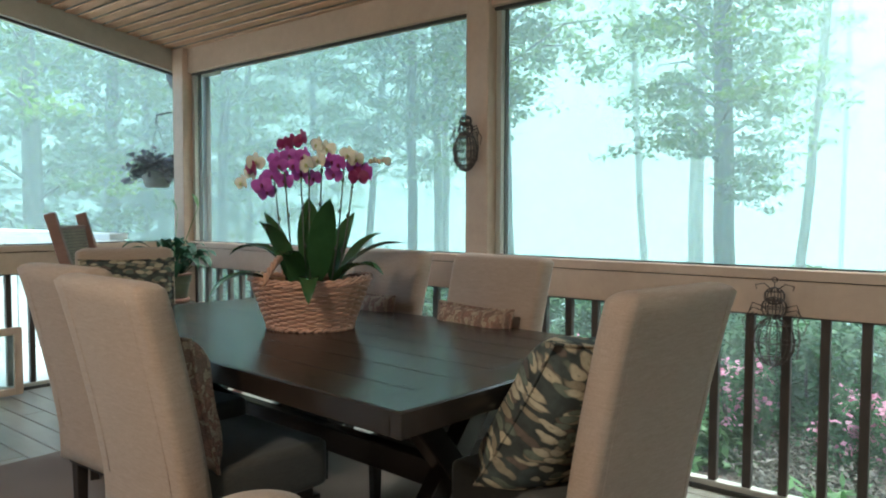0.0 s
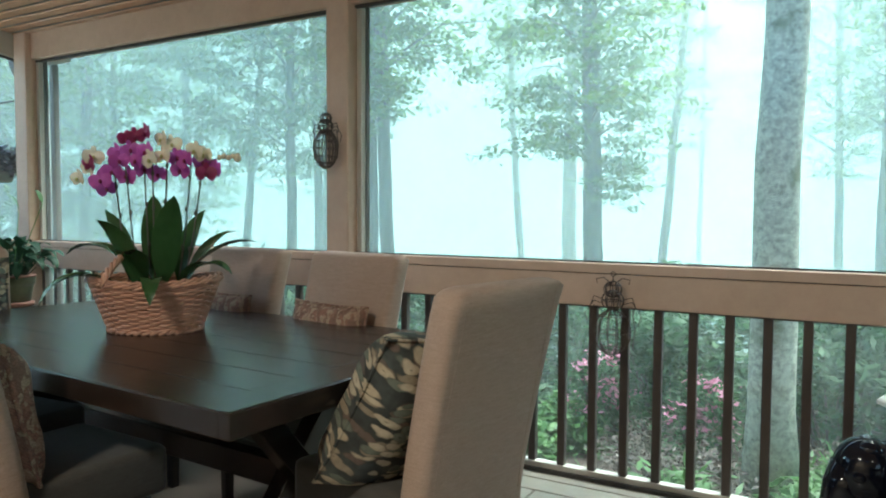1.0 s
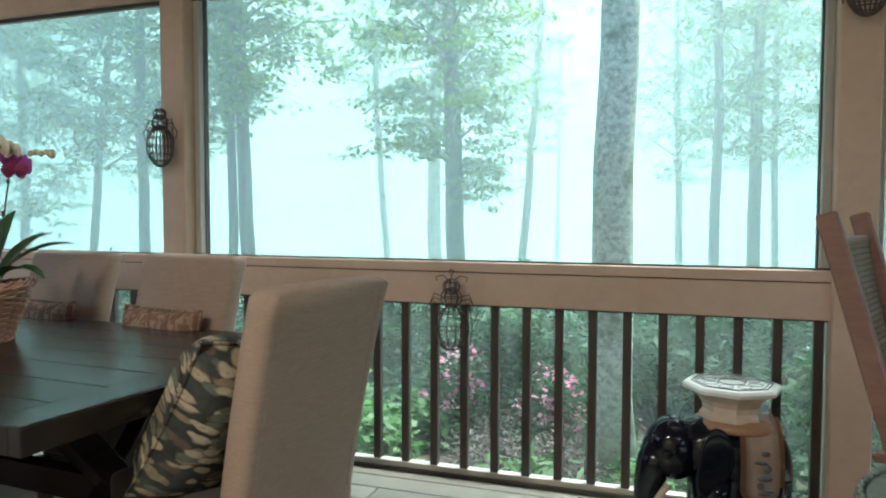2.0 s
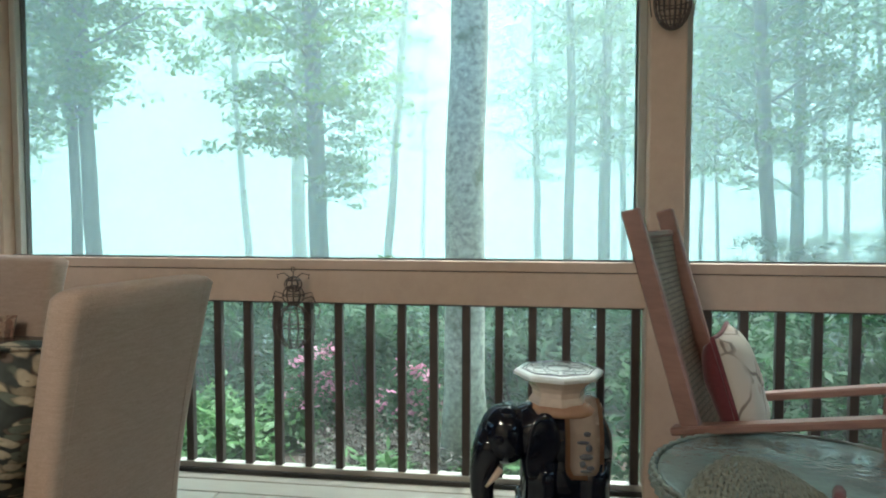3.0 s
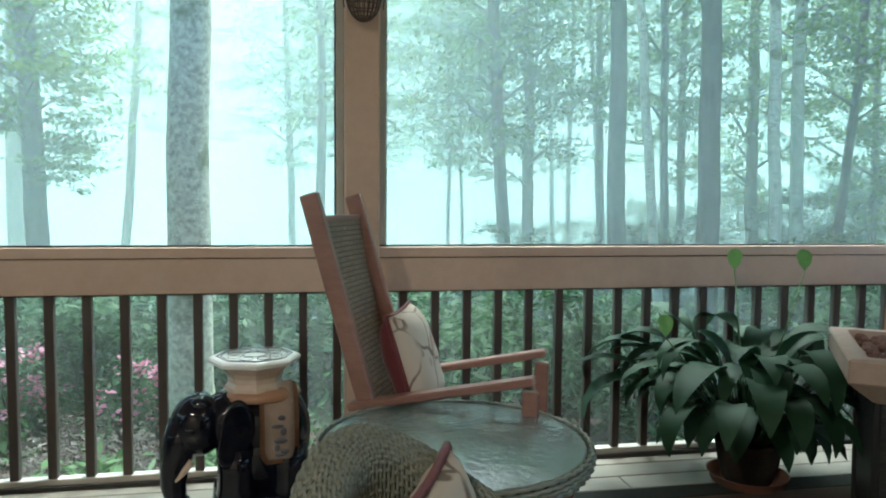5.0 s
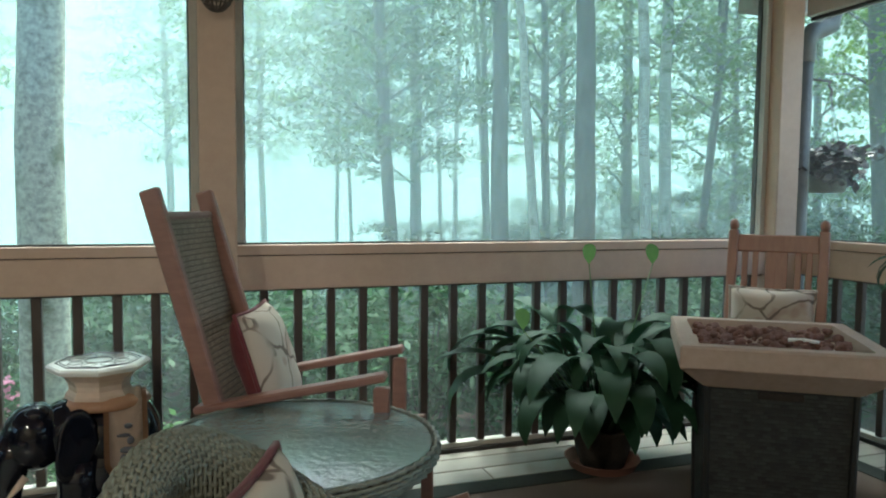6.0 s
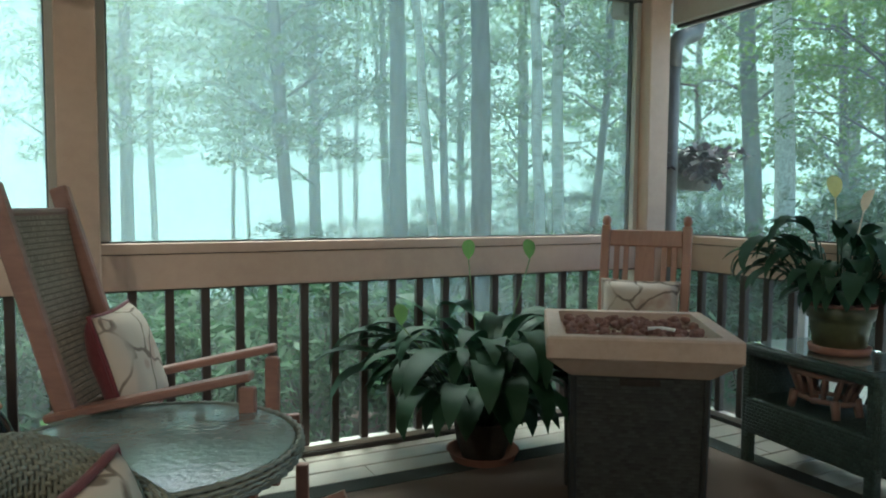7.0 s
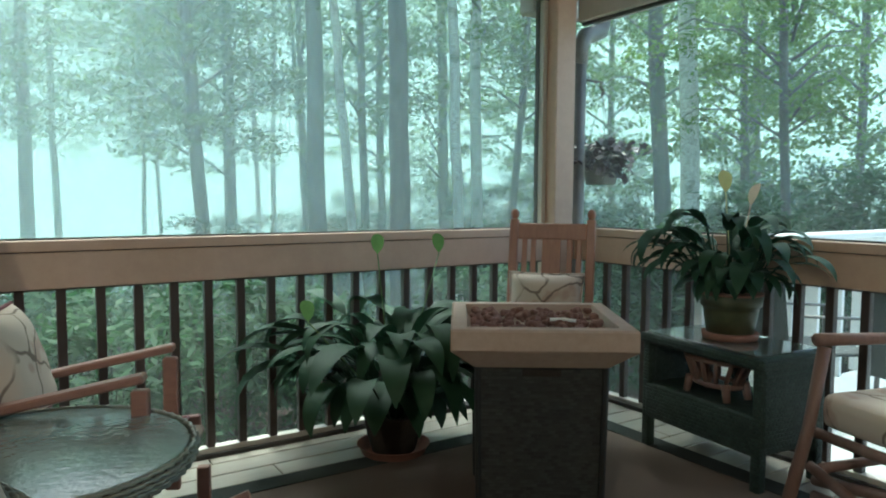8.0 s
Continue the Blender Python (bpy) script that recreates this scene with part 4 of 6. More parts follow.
def wicker_armchair(m):
    """A barrel-backed wicker armchair: a woven shell that dips from the back to the arms; it faces its own +y."""
    c = thing("wicker_armchair", m, "sage-grey wicker barrel armchair with a woven rolled back", "armchair")
    R, N, S = 0.225, 96, 56

    def rim(u):
        return 0.61 + 0.155 * math.sin(math.pi * u) ** 1.6

    def point(u, s, off=0.0):
        """u goes round the shell, s from the inner foot over the rim to the outer foot."""
        a = radians(200 * u - 10 + 180)
        top, roll = rim(u), 0.062
        if s < 0.3:
            r, z = R - roll, 0.30 + (top - roll - 0.30) * s / 0.3
            n = (-1, 0)
        elif s < 0.6:
            q = math.pi * (1 - (s - 0.3) / 0.3)
            r, z = R + roll * math.cos(q), top - roll + roll * math.sin(q)
            n = (math.cos(q), math.sin(q))
        else:
            t = (s - 0.6) / 0.4
            r, z = R + roll - 0.03 * t, (top - roll) * (1 - t) + 0.04 * t
            n = (1, 0)
        d = Vector((math.cos(a), math.sin(a), 0))
        return d * (r + off * n[0]) + Vector((0, 0, z + off * n[1]))

    bm = bmesh.new()
    g = [[bm.verts.new(point(i / 24, k / 30, -0.006)) for k in range(31)] for i in range(25)]
    for a, b in zip(g, g[1:]):
        for k in range(30):
            bm.faces.new((a[k], b[k], b[k + 1], a[k + 1]))
    bm.faces.new(g[0])
    bm.faces.new(g[-1][::-1])
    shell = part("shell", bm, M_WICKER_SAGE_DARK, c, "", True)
    for k in range(S):
        s = 0.12 + 0.86 * k / (S - 1)
        bm = bmesh.new()
        tube(bm, [point(i / N, s, 0.004 * (1 if (i // 2 + k) % 2 else -1)) for i in range(N + 1)], 0.0052, 5)
        part("weaver", bm, M_WICKER_SAGE, shell, "", True)
    for i in range(0, N + 1, 2):
        bm = bmesh.new()
        tube(bm, [point(i / N, 0.12 + 0.86 * k / 24, 0.001) for k in range(25)], 0.005, 5)
        part("stake", bm, M_WICKER_SAGE, shell, "", True)
    bm = bmesh.new()
    lathe(bm, [(0.15, 0.0), (0.165, 0.3), (0.16, 0.31)], 28)
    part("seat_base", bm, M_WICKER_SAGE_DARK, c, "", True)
    bm = bmesh.new()
    lathe(bm, [(0.15, 0.31), (0.162, 0.33), (0.162, 0.39), (0.13, 0.42), (0.05, 0.425)], 28)
    part("seat_cushion", bm, M_PRINT_SPRIG, c, "cream sprig-print seat cushion", True)
    return c


wicker_armchair(pose(1.33, 1.51, 0.0, 0, 0, -140) @ Matrix.Diagonal((0.86, 0.86, 1, 1)))


def ottoman(m):
    o = thing("ottoman", m, "small domed tan upholstered footstool by the table", "footstool")
    bm = bmesh.new()
    lathe(bm, [(0.15, 0.36), (0.165, 0.38), (0.165, 0.47), (0.15, 0.54), (0.11, 0.585), (0.05, 0.605), (0.01, 0.608)], 28)
    part("padded_top", bm, M_LINEN, o, "", True)
    for k in range(4):
        a = radians(45 + 90 * k)
        bm = bmesh.new()
        tube(bm, [(0.11 * math.cos(a), 0.11 * math.sin(a), 0.37), (0.14 * math.cos(a), 0.14 * math.sin(a), 0.0)], [0.022, 0.015], 8)
        part("leg", bm, M_CHAIRLEG, o, "", True)


ottoman(pose(-0.83, 1.12, 0))


def wicker_side_table(m):
    """A dark green wicker stand with an open shelf and a glass top. It opens towards its own -x."""
    t = thing("wicker_side_table", m, "dark green wicker side table with open shelf and glass top", "side table")

    def slab(name, c, s, u, bev=0.015):
        bm = one_box(c, s, bev, None, 2)
        uvl = bm.loops.layers.uv.new("UVMap")
        for f in bm.faces:
            n = f.normal
            for lp in f.loops:
                p = lp.vert.co
                lp[uvl].uv = (p.y * u, p.z * u) if abs(n.x) > 0.6 else ((p.x * u, p.z * u) if abs(n.y) > 0.6 else (p.x * u, p.y * u))
        return part(name, bm, M_WICKER_GREEN, t, "", True)

    slab("top_frame", (0.0, 0, 0.535), (0.42, 0.70, 0.05), 1.0)
    slab("shelf_box", (0.0, 0, 0.235), (0.40, 0.64, 0.17), 1.0)
    slab("side_panel", (0.0, 0.325, 0.36), (0.38, 0.04, 0.34), 1.0)
    slab("side_panel", (0.0, -0.325, 0.36), (0.38, 0.04, 0.34), 1.0)
    for x in (-0.175, 0.175):
        for y in (-0.315, 0.315):
            slab("leg", (x, y, 0.26), (0.045, 0.045, 0.52), 1.0, 0.008)
    for k in range(8):
        bm = bmesh.new()
        tube(bm, [(0.19, -0.30 + k * 0.086, 0.30), (0.19, -0.34 + k * 0.086 + 0.08, 0.52)], 0.006, 5)
        part("lattice_cane", bm, M_WICKER_GREEN, t)
        bm = bmesh.new()
        tube(bm, [(0.19, -0.22 + k * 0.08, 0.30), (0.19, -0.30 + k * 0.08, 0.52)], 0.006, 5)
        part("lattice_cane", bm, M_WICKER_GREEN, t)
    part("glass_top", one_box((0, 0, 0.566), (0.38, 0.62, 0.008), 0.003), M_CLEAR, t, "clear glass top")
    return t


wicker_side_table(pose(4.24, 2.10, 0, 0, 0, -6))

# ---- plants ----


def peace_lily(name, m, label, count, length, spread, seed, pot, flowers=(), slim=1.0, skirt=0):
    r = np.random.default_rng(seed)
    p = thing(name, m, label, "plant")
    z0 = pot(p)
    for k in range(count):
        a = r.uniform(0, 2 * math.pi)
        inner = r.uniform(0, 1)
        l = length * r.uniform(0.7, 1.1)
        bm = bmesh.new()
        bx, by = 0.05 * math.cos(a), 0.05 * math.sin(a)
        stem = l * r.uniform(0.45, 0.75)
        rise = radians(82 - 34 * inner * spread)
        top = (bx + stem * math.cos(rise) * math.cos(a), by + stem * math.cos(rise) * math.sin(a), z0 + stem * math.sin(rise))
        tube(bm, [(bx, by, z0 - 0.02), top], [0.005, 0.0035], 5)
        blade(bm, top, a + r.normal(0, 0.2), l * r.uniform(0.55, 0.75), slim * l * r.uniform(0.16, 0.25), rise * r.uniform(0.3, 0.85), radians(r.uniform(90, 175)), n=8)
        part("leaf", bm, M_LILY, p, "", True)
    for k in range(skirt):
        a = 2 * math.pi * (k + r.uniform(-0.4, 0.4)) / skirt
        l = length * r.uniform(0.75, 1.0)
        bm = bmesh.new()
        rise = radians(r.uniform(35, 62))
        stem = l * r.uniform(0.28, 0.42)
        top = (stem * math.cos(rise) * math.cos(a), stem * math.cos(rise) * math.sin(a), z0 + stem * math.sin(rise))
        tube(bm, [(0.03 * math.cos(a), 0.03 * math.sin(a), z0 - 0.02), top], [0.005, 0.0035], 5)
        blade(bm, top, a + r.normal(0, 0.15), l * r.uniform(0.5, 0.62), slim * l * r.uniform(0.19, 0.26), radians(r.uniform(-5, 25)), radians(r.uniform(95, 125)), n=8)
        part("leaf", bm, M_LILY, p, "", True)
    for fx, fy, fz, mat in flowers:
        bm = bmesh.new()
        tube(bm, [(0, 0, z0), (fx * 0.6, fy * 0.6, z0 + (fz - z0) * 0.6), (fx, fy, fz)], 0.003, 5)
        blade(bm, (fx, fy, fz), r.normal(-2.2, 0.4), 0.11, 0.062, radians(75), radians(35), n=6, cup=0.5)
        part("flower", bm, mat, p, "single upright spathe", True)
    return p


def dish_pot(p):
    bm = bmesh.new()
    lathe(bm, [(0.135, 0.0), (0.15, 0.012), (0.165, 0.05), (0.172, 0.052), (0.165, 0.046), (0.13, 0.02)], 32)
    part("saucer", bm, M_TERRA, p, "terracotta saucer", True)
    bm = bmesh.new()
    lathe(bm, [(0.10, 0.015), (0.125, 0.10), (0.14, 0.19), (0.147, 0.20), (0.14, 0.195), (0.12, 0.18)], 28)
    pot = part("pot", bm, M_SOIL, p, "black plastic pot", True)
    bm = bmesh.new()
    lathe(bm, [(0.126, 0.176), (0.05, 0.186), (0.01, 0.184)], 20)
    part("soil", bm, M_SOIL, p)
    return 0.185


def olive_pot(p):
    bm = bmesh.new()
    lathe(bm, [(0.10, 0.0), (0.118, 0.004), (0.124, 0.032), (0.112, 0.034)], 32)
    part("saucer", bm, M_TERRA, p, "terracotta saucer", True)
    bm = bmesh.new()
    lathe(bm, [(0.10, 0.02), (0.118, 0.13), (0.122, 0.15), (0.131, 0.152), (0.137, 0.205), (0.128, 0.208), (0.12, 0.19)], 32)
    part("pot", bm, M_OLIVEPOT, p, "olive green glazed pot", True)
    bm = bmesh.new()
    lathe(bm, [(0.122, 0.199), (0.137, 0.203), (0.138, 0.212), (0.128, 0.214)], 32)
    part("pot_rim", bm, M_TERRA, p, "terracotta pot rim", True)
    bm = bmesh.new()
    lathe(bm, [(0.12, 0.185), (0.05, 0.195), (0.01, 0.193)], 20)
    part("soil", bm, M_SOIL, p)
    return 0.195


peace_lily("peace_lily", pose(3.0, 3.0, 0), "large dark green peace lily in a terracotta saucer on the deck", 92, 0.66, 1.5, 3, dish_pot,
           ((-0.02, 0.12, 0.93, M_BUDGREEN), (0.28, 0.05, 0.93, M_BUDGREEN), (-0.46, -0.1, 0.68, M_BUDGREEN)), 0.86, 26)
peace_lily("peace_lily", pose(4.24, 2.10, 0.570), "peace lily in an olive glazed pot on the wicker stand", 84, 0.43, 1.35, 5, olive_pot,
           ((0.02, 0.06, 0.66, M_SPATHE), (0.0, -0.08, 0.60, M_SPATHE_PINK)), 0.8, 22)


def plant_stand():
    s = thing("plant_stand", pose(-4.34, 2.98, 0), "dark wooden plant stand in the corner", "plant stand")
    bm = bmesh.new()
    lathe(bm, [(0.15, 0.56), (0.16, 0.57), (0.16, 0.585), (0.15, 0.59)], 24)
    part("stand_top", bm, M_BALUSTER, s, "", True)
    for k in range(3):
        a = radians(30 + 120 * k)
        bm = bmesh.new()
        tube(bm, [(0.11 * math.cos(a), 0.11 * math.sin(a), 0.57), (0.16 * math.cos(a), 0.16 * math.sin(a), 0.0)], 0.016, 8)
        part("leg", bm, M_BALUSTER, s, "", True)


plant_stand()
peace_lily("peace_lily", pose(-4.34, 2.98, 0.592), "dark green peace lily on a stand in the corner", 60, 0.31, 1.3, 9, olive_pot,
           ((0.05, 0.02, 0.66, M_BUDGREEN), (0.22, 0.08, 0.70, M_BUDGREEN)))


def orchid_basket():
    b = thing("orchid_basket", TABLE @ pose(-0.03, 0.02, 0.7605, 0, 0, 41) @ Matrix.Diagonal((0.99, 0.99, 1.08, 1)), "honey-coloured willow basket of magenta and cream orchids on the table", "flower basket")

    def radius(t):
        return 0.148 + 0.066 * t

    bm = bmesh.new()
    lathe(bm, [(0.15, 0.004), (radius(0) - 0.008, 0.012), (radius(0.5) - 0.01, 0.1), (radius(1) - 0.012, 0.19), (radius(1) - 0.03, 0.19), (radius(0.5) - 0.03, 0.1)], 40, (0, 0, 0), (1.18, 0.85))
    core = part("basket_lining", bm, M_BASKET_CORE, b, "", True)
    rows, n = 21, 60
    for r in range(rows):
        t = r / (rows - 1)
        bm = bmesh.new()
        pts = []
        for k in range(n):
            a = 2 * math.pi * k / n
            rr = radius(t) + 0.0075 * (1 if (k // 2 + r) % 2 else -1)
            pts.append((rr * 1.18 * math.cos(a), rr * 0.85 * math.sin(a), 0.008 + 0.185 * t + 0.01 * math.cos(2 * a) * t))
        tube(bm, pts, 0.0056, 5, closed=True)
        part("willow_strand", bm, M_BASKET, b, "", True)
    for r, z, q in ((radius(0) + 0.004, 0.008, 0.011), (radius(1) + 0.002, 0.2, 0.010), (radius(1) + 0.006, 0.188, 0.009)):
        for ph in (0, math.pi):
            bm = bmesh.new()
            pts = []
            for k in range(72):
                a = 2 * math.pi * k / 72
                w = q * 0.6
                rr = r + w * math.cos(18 * a + ph)
                pts.append((rr * 1.18 * math.cos(a), rr * 0.85 * math.sin(a), z + w * math.sin(18 * a + ph) + 0.01 * math.cos(2 * a) * (z > 0.1)))
            tube(bm, pts, q * 0.62, 5, closed=True)
            part("braided_rim", bm, M_BASKET, b, "", True)
    for ph in (0, 2.1, 4.2):
        bm = bmesh.new()
        pts = []
        for k in range(60):
            t = k / 59
            a = math.pi * t
            c = Vector((-0.16 + 0.05 * math.sin(a), -0.16 * math.cos(a), 0.19 + 0.10 * math.sin(a)))
            w = 0.008
            pts.append(c + Vector((w * math.cos(30 * t + ph), 0, w * math.sin(30 * t + ph))))
        tube(bm, pts, 0.008, 5)
        part("handle_strand", bm, M_BASKET, b, "", True)
    bm = bmesh.new()
    lathe(bm, [(0.19, 0.165), (0.1, 0.18), (0.02, 0.178)], 24, (0, 0, 0), (1.15, 0.82))
    part("moss", bm, M_SOIL, b)
    r = np.random.default_rng(11)
    leafs = ((-0.05, 0.0, 2.9, 0.40, 0.085, 55, 110), (0.0, 0.02, 1.9, 0.36, 0.10, 82, 25), (0.04, -0.02, -1.0, 0.36, 0.11, 80, 30), (-0.07, -0.03, -2.0, 0.34, 0.09, 70, 60), (0.09, 0.0, 0.15, 0.38, 0.09, 50, 70), (0.1, -0.05, -0.5, 0.30, 0.085, 45, 100),
             (-0.12, -0.05, -2.6, 0.38, 0.075, 30, 140), (0.02, -0.1, -1.4, 0.26, 0.07, 35, 140), (-0.1, 0.05, 2.5, 0.34, 0.08, 72, 40), (0.11, 0.04, 0.7, 0.33, 0.085, 60, 60), (-0.02, 0.06, 1.2, 0.30, 0.09, 85, 20), (-0.03, -0.06, -1.7, 0.30, 0.08, 60, 95), (0.08, 0.05, 1.0, 0.33, 0.09, 75, 40))
    for x, y, a, l, w, rise, droop in leafs:
        bm = bmesh.new()
        blade(bm, (x, y, 0.17), a, l, w * 1.12, radians(rise), radians(droop), n=9, cup=0.3)
        part("orchid_leaf", bm, M_ORCHLEAF, b, "", True)
    stems = ((-0.10, 0.0, -0.16, 0.02, 0.50), (-0.07, 0.02, -0.11, 0.0, 0.52), (-0.02, 0.02, -0.05, 0.04, 0.58), (0.0, 0.0, 0.0, -0.02, 0.56), (0.02, 0.01, 0.05, 0.03, 0.60), (0.09, 0.0, 0.15, 0.0, 0.55), (0.11, 0.01, 0.19, 0.02, 0.52))
    for x0, y0, x1, y1, z1 in stems:
        z1 = 0.30 + (z1 - 0.17) * 0.93
        bm = bmesh.new()
        tube(bm, [(x0, y0, 0.17), ((x0 + x1) / 2, (y0 + y1) / 2, 0.36), (x1, y1, z1)], 0.0036, 5)
        for t in (0.3, 0.6, 0.85):
            ball(bm, (x0 + (x1 - x0) * t, y0 + (y1 - y0) * t, 0.17 + (z1 - 0.17) * t), 0.007, (1, 1, 1.4), 6, 5)
        part("flower_stem", bm, M_STEM_DARK, b, "", True)
    blooms = ((-0.29, 0.0, 0.46, 2), (-0.26, 0.03, 0.50, 2), (-0.23, -0.01, 0.545, 2), (-0.20, -0.02, 0.45, 0), (-0.165, 0.01, 0.49, 0), (-0.13, -0.02, 0.53, 0), (-0.11, 0.02, 0.47, 0), (-0.09, 0.0, 0.575, 0), (-0.06, -0.02, 0.53, 0), (-0.075, 0.02, 0.63, 1), (-0.035, 0.01, 0.645, 1),
              (-0.11, 0.02, 0.62, 1), (-0.02, -0.03, 0.565, 0), (0.0, -0.05, 0.535, 2), (0.045, -0.04, 0.55, 2), (0.03, 0.02, 0.62, 2), (0.07, 0.01, 0.60, 2), (0.09, 0.0, 0.55, 0), (0.13, -0.02, 0.535, 0), (0.10, 0.02, 0.495, 0), (0.17, -0.03, 0.575, 2), (0.20, -0.01, 0.56, 2), (0.24, 0.0, 0.50, 0), (0.21, -0.02, 0.485, 1),
              (0.19, 0.02, 0.53, 0), (-0.15, 0.03, 0.56, 0), (-0.19, 0.02, 0.42, 0), (-0.05, 0.04, 0.50, 0), (-0.24, -0.02, 0.515, 1), (0.01, 0.03, 0.48, 0))
    mats = (M_ORCHID_PURPLE, M_ORCHID_RED, M_ORCHID_CREAM)
    for x, y, z, kind in blooms:
        z = 0.30 + (z - 0.17) * 0.93
        bm = bmesh.new()
        face = Matrix.Translation((x, y, z)) @ Matrix.Rotation(r.uniform(-0.7, 0.5), 4, "Z") @ Matrix.Rotation(r.uniform(-0.3, 0.3), 4, "Y") @ Matrix.Rotation(r.uniform(-0.25, 0.25), 4, "X")
        s = r.uniform(0.036, 0.045)
        for a, wid, ln in ((90, 0.62, 1.0), (215, 0.6, 0.95), (325, 0.6, 0.95), (8, 1.15, 1.05), (172, 1.15, 1.05)):
            ca, sa = math.cos(radians(a)), math.sin(radians(a))
            back = 0.006 if wid < 1 else 0.0
            ring = []
            for k in range(9):
                q = math.pi * k / 8
                u, v = 0.5 - 0.5 * math.cos(q), 0.5 * math.sin(q) * wid
                ring.append((u, v))
            pts = [(u * ln, v) for u, v in ring] + [(u * ln, -v) for u, v in ring[-2:0:-1]]
            fc = bm.verts.new((0.5 * ln * ca * s, -0.003 + back, 0.5 * ln * sa * s))
            vs = [bm.verts.new(((u * ca - v * sa) * s, back - 0.010 * u * u + 0.008 * abs(v), (u * sa + v * ca) * s)) for u, v in pts]
            for k in range(len(vs)):
                bm.faces.new((fc, vs[k], vs[(k + 1) % len(vs)]))
        bmesh.ops.transform(bm, matrix=face, verts=bm.verts)
        bl = part("bloom", bm, mats[kind], b, ("magenta orchid bloom", "crimson orchid bloom", "cream orchid bloom")[kind], True)
        bm = bmesh.new()
        ball(bm, (0, -0.010, -0.004), 0.007, (1, 1, 1.3), 6, 5, face)
        part("lip", bm, M_ORCHID_RED if kind < 2 else M_SPATHE, bl, "", True)
    for k in range(5):
        bm = bmesh.new()
        ball(bm, (0.26 + 0.018 * k, 0.0, 0.655 + 0.006 * (k % 2)), 0.010 if k < 4 else 0.016, (1, 1, 1.1), 8, 6)
        part("bud", bm, M_ORCHID_CREAM, b, "cream orchid bud", True)
    bm = bmesh.new()
    tube(bm, [(0.19, 0.02, 0.60), (0.23, 0.01, 0.648), (0.34, 0.0, 0.656)], 0.0025, 5)
    part("spray_twig", bm, M_STEM_DARK, b)


orchid_basket()

# ---- garden stool, wire insects ----


def elephant_stool():
    """A ceramic elephant that carries an octagonal seat; it looks along its own -x."""
    e = thing("elephant_garden_stool", pose(0.895, 3.13, 0, 0, 0, 6) @ Matrix.Diagonal((1, 1, 1.035, 1)), "black glazed ceramic elephant garden stool with a cream pedestal seat", "garden stool")
    bm = bmesh.new()
    ball(bm, (0.02, 0, 0.325), 1.0, (0.175, 0.135, 0.135), 32, 20)
    ball(bm, (0.10, 0, 0.285), 1.0, (0.118, 0.132, 0.170), 26, 18)
    ball(bm, (0.02, 0, 0.20), 1.0, (0.15, 0.125, 0.145), 26, 18)
    ball(bm, (-0.10, -0.02, 0.35), 1.0, (0.12, 0.115, 0.112), 24, 16)
    for v in bm.verts:
        v.co.z += 0.008 * noise.noise(v.co * 9)
    part("body", bm, M_CERAMIC_BLACK, e, "black glazed body", True)
    bm = bmesh.new()
    ball(bm, (-0.215, -0.05, 0.345), 1.0, (0.105, 0.095, 0.118), 26, 18)
    ball(bm, (-0.205, -0.085, 0.425), 1.0, (0.045, 0.035, 0.035), 14, 10)
    ball(bm, (-0.205, -0.015, 0.425), 1.0, (0.045, 0.035, 0.035), 14, 10)
    ball(bm, (-0.24, -0.135, 0.345), 1.0, (0.022, 0.016, 0.018), 12, 8)
    part("head", bm, M_CERAMIC_BLACK, e, "", True)
    bm = bmesh.new()
    path = [(-0.255, -0.055, 0.35), (-0.285, -0.06, 0.28), (-0.302, -0.065, 0.20), (-0.308, -0.07, 0.13), (-0.296, -0.075, 0.075), (-0.272, -0.08, 0.055), (-0.25, -0.082, 0.066)]
    tube(bm, path, [0.072, 0.064, 0.055, 0.047, 0.042, 0.036, 0.028], 18)
    part("trunk", bm, M_CERAMIC_BLACK, e, "", True)
    for y, turn in ((-0.135, 10), (0.09, -10)):
        bm = bmesh.new()
        vs = ball(bm, (0, 0, 0), 1.0, (0.066, 0.018, 0.125), 20, 14)
        for v in vs:
            v.co.x += 0.25 * v.co.z * (1 if v.co.z < 0 else 0.2)
            v.co.y += 0.9 * v.co.x * v.co.x / 0.066 * (-1 if y < 0 else 1) * 0.3
        bmesh.ops.transform(bm, matrix=Matrix.Translation((-0.075, y, 0.325)) @ Matrix.Rotation(radians(turn), 4, "Z"), verts=bm.verts)
        part("ear", bm, M_CERAMIC_BLACK, e, "", True)
    for y in (-0.135, 0.03):
        bm = bmesh.new()
        tube(bm, [(-0.235, y, 0.235), (-0.262, y - 0.014, 0.205), (-0.292, y - 0.02, 0.172)], [0.014, 0.012, 0.005], 10)
        part("tusk", bm, M_CERAMIC_CREAM, e, "cream tusk", True)
    for x in (-0.075, 0.125):
        for y in (-0.075, 0.075):
            bm = bmesh.new()
            lathe(bm, [(0.076, 0.07), (0.078, 0.085), (0.072, 0.11), (0.072, 0.17), (0.076, 0.26)], 20, (x, y, 0))
            part("leg", bm, M_CERAMIC_BLACK, e, "", True)
            for k in (-1, 0, 1):
                bm = bmesh.new()
                ball(bm, (x + 0.03 * k, y - 0.062 + 0.008 * abs(k), 0.088), 1.0, (0.012, 0.010, 0.014), 8, 6)
                part("toenail", bm, M_CERAMIC_BLACK, e, "", True)
    part("plinth", one_box((0.025, 0, 0.036), (0.385, 0.28, 0.072), 0.022, None, 3), M_CERAMIC_BLACK, e, "", True)

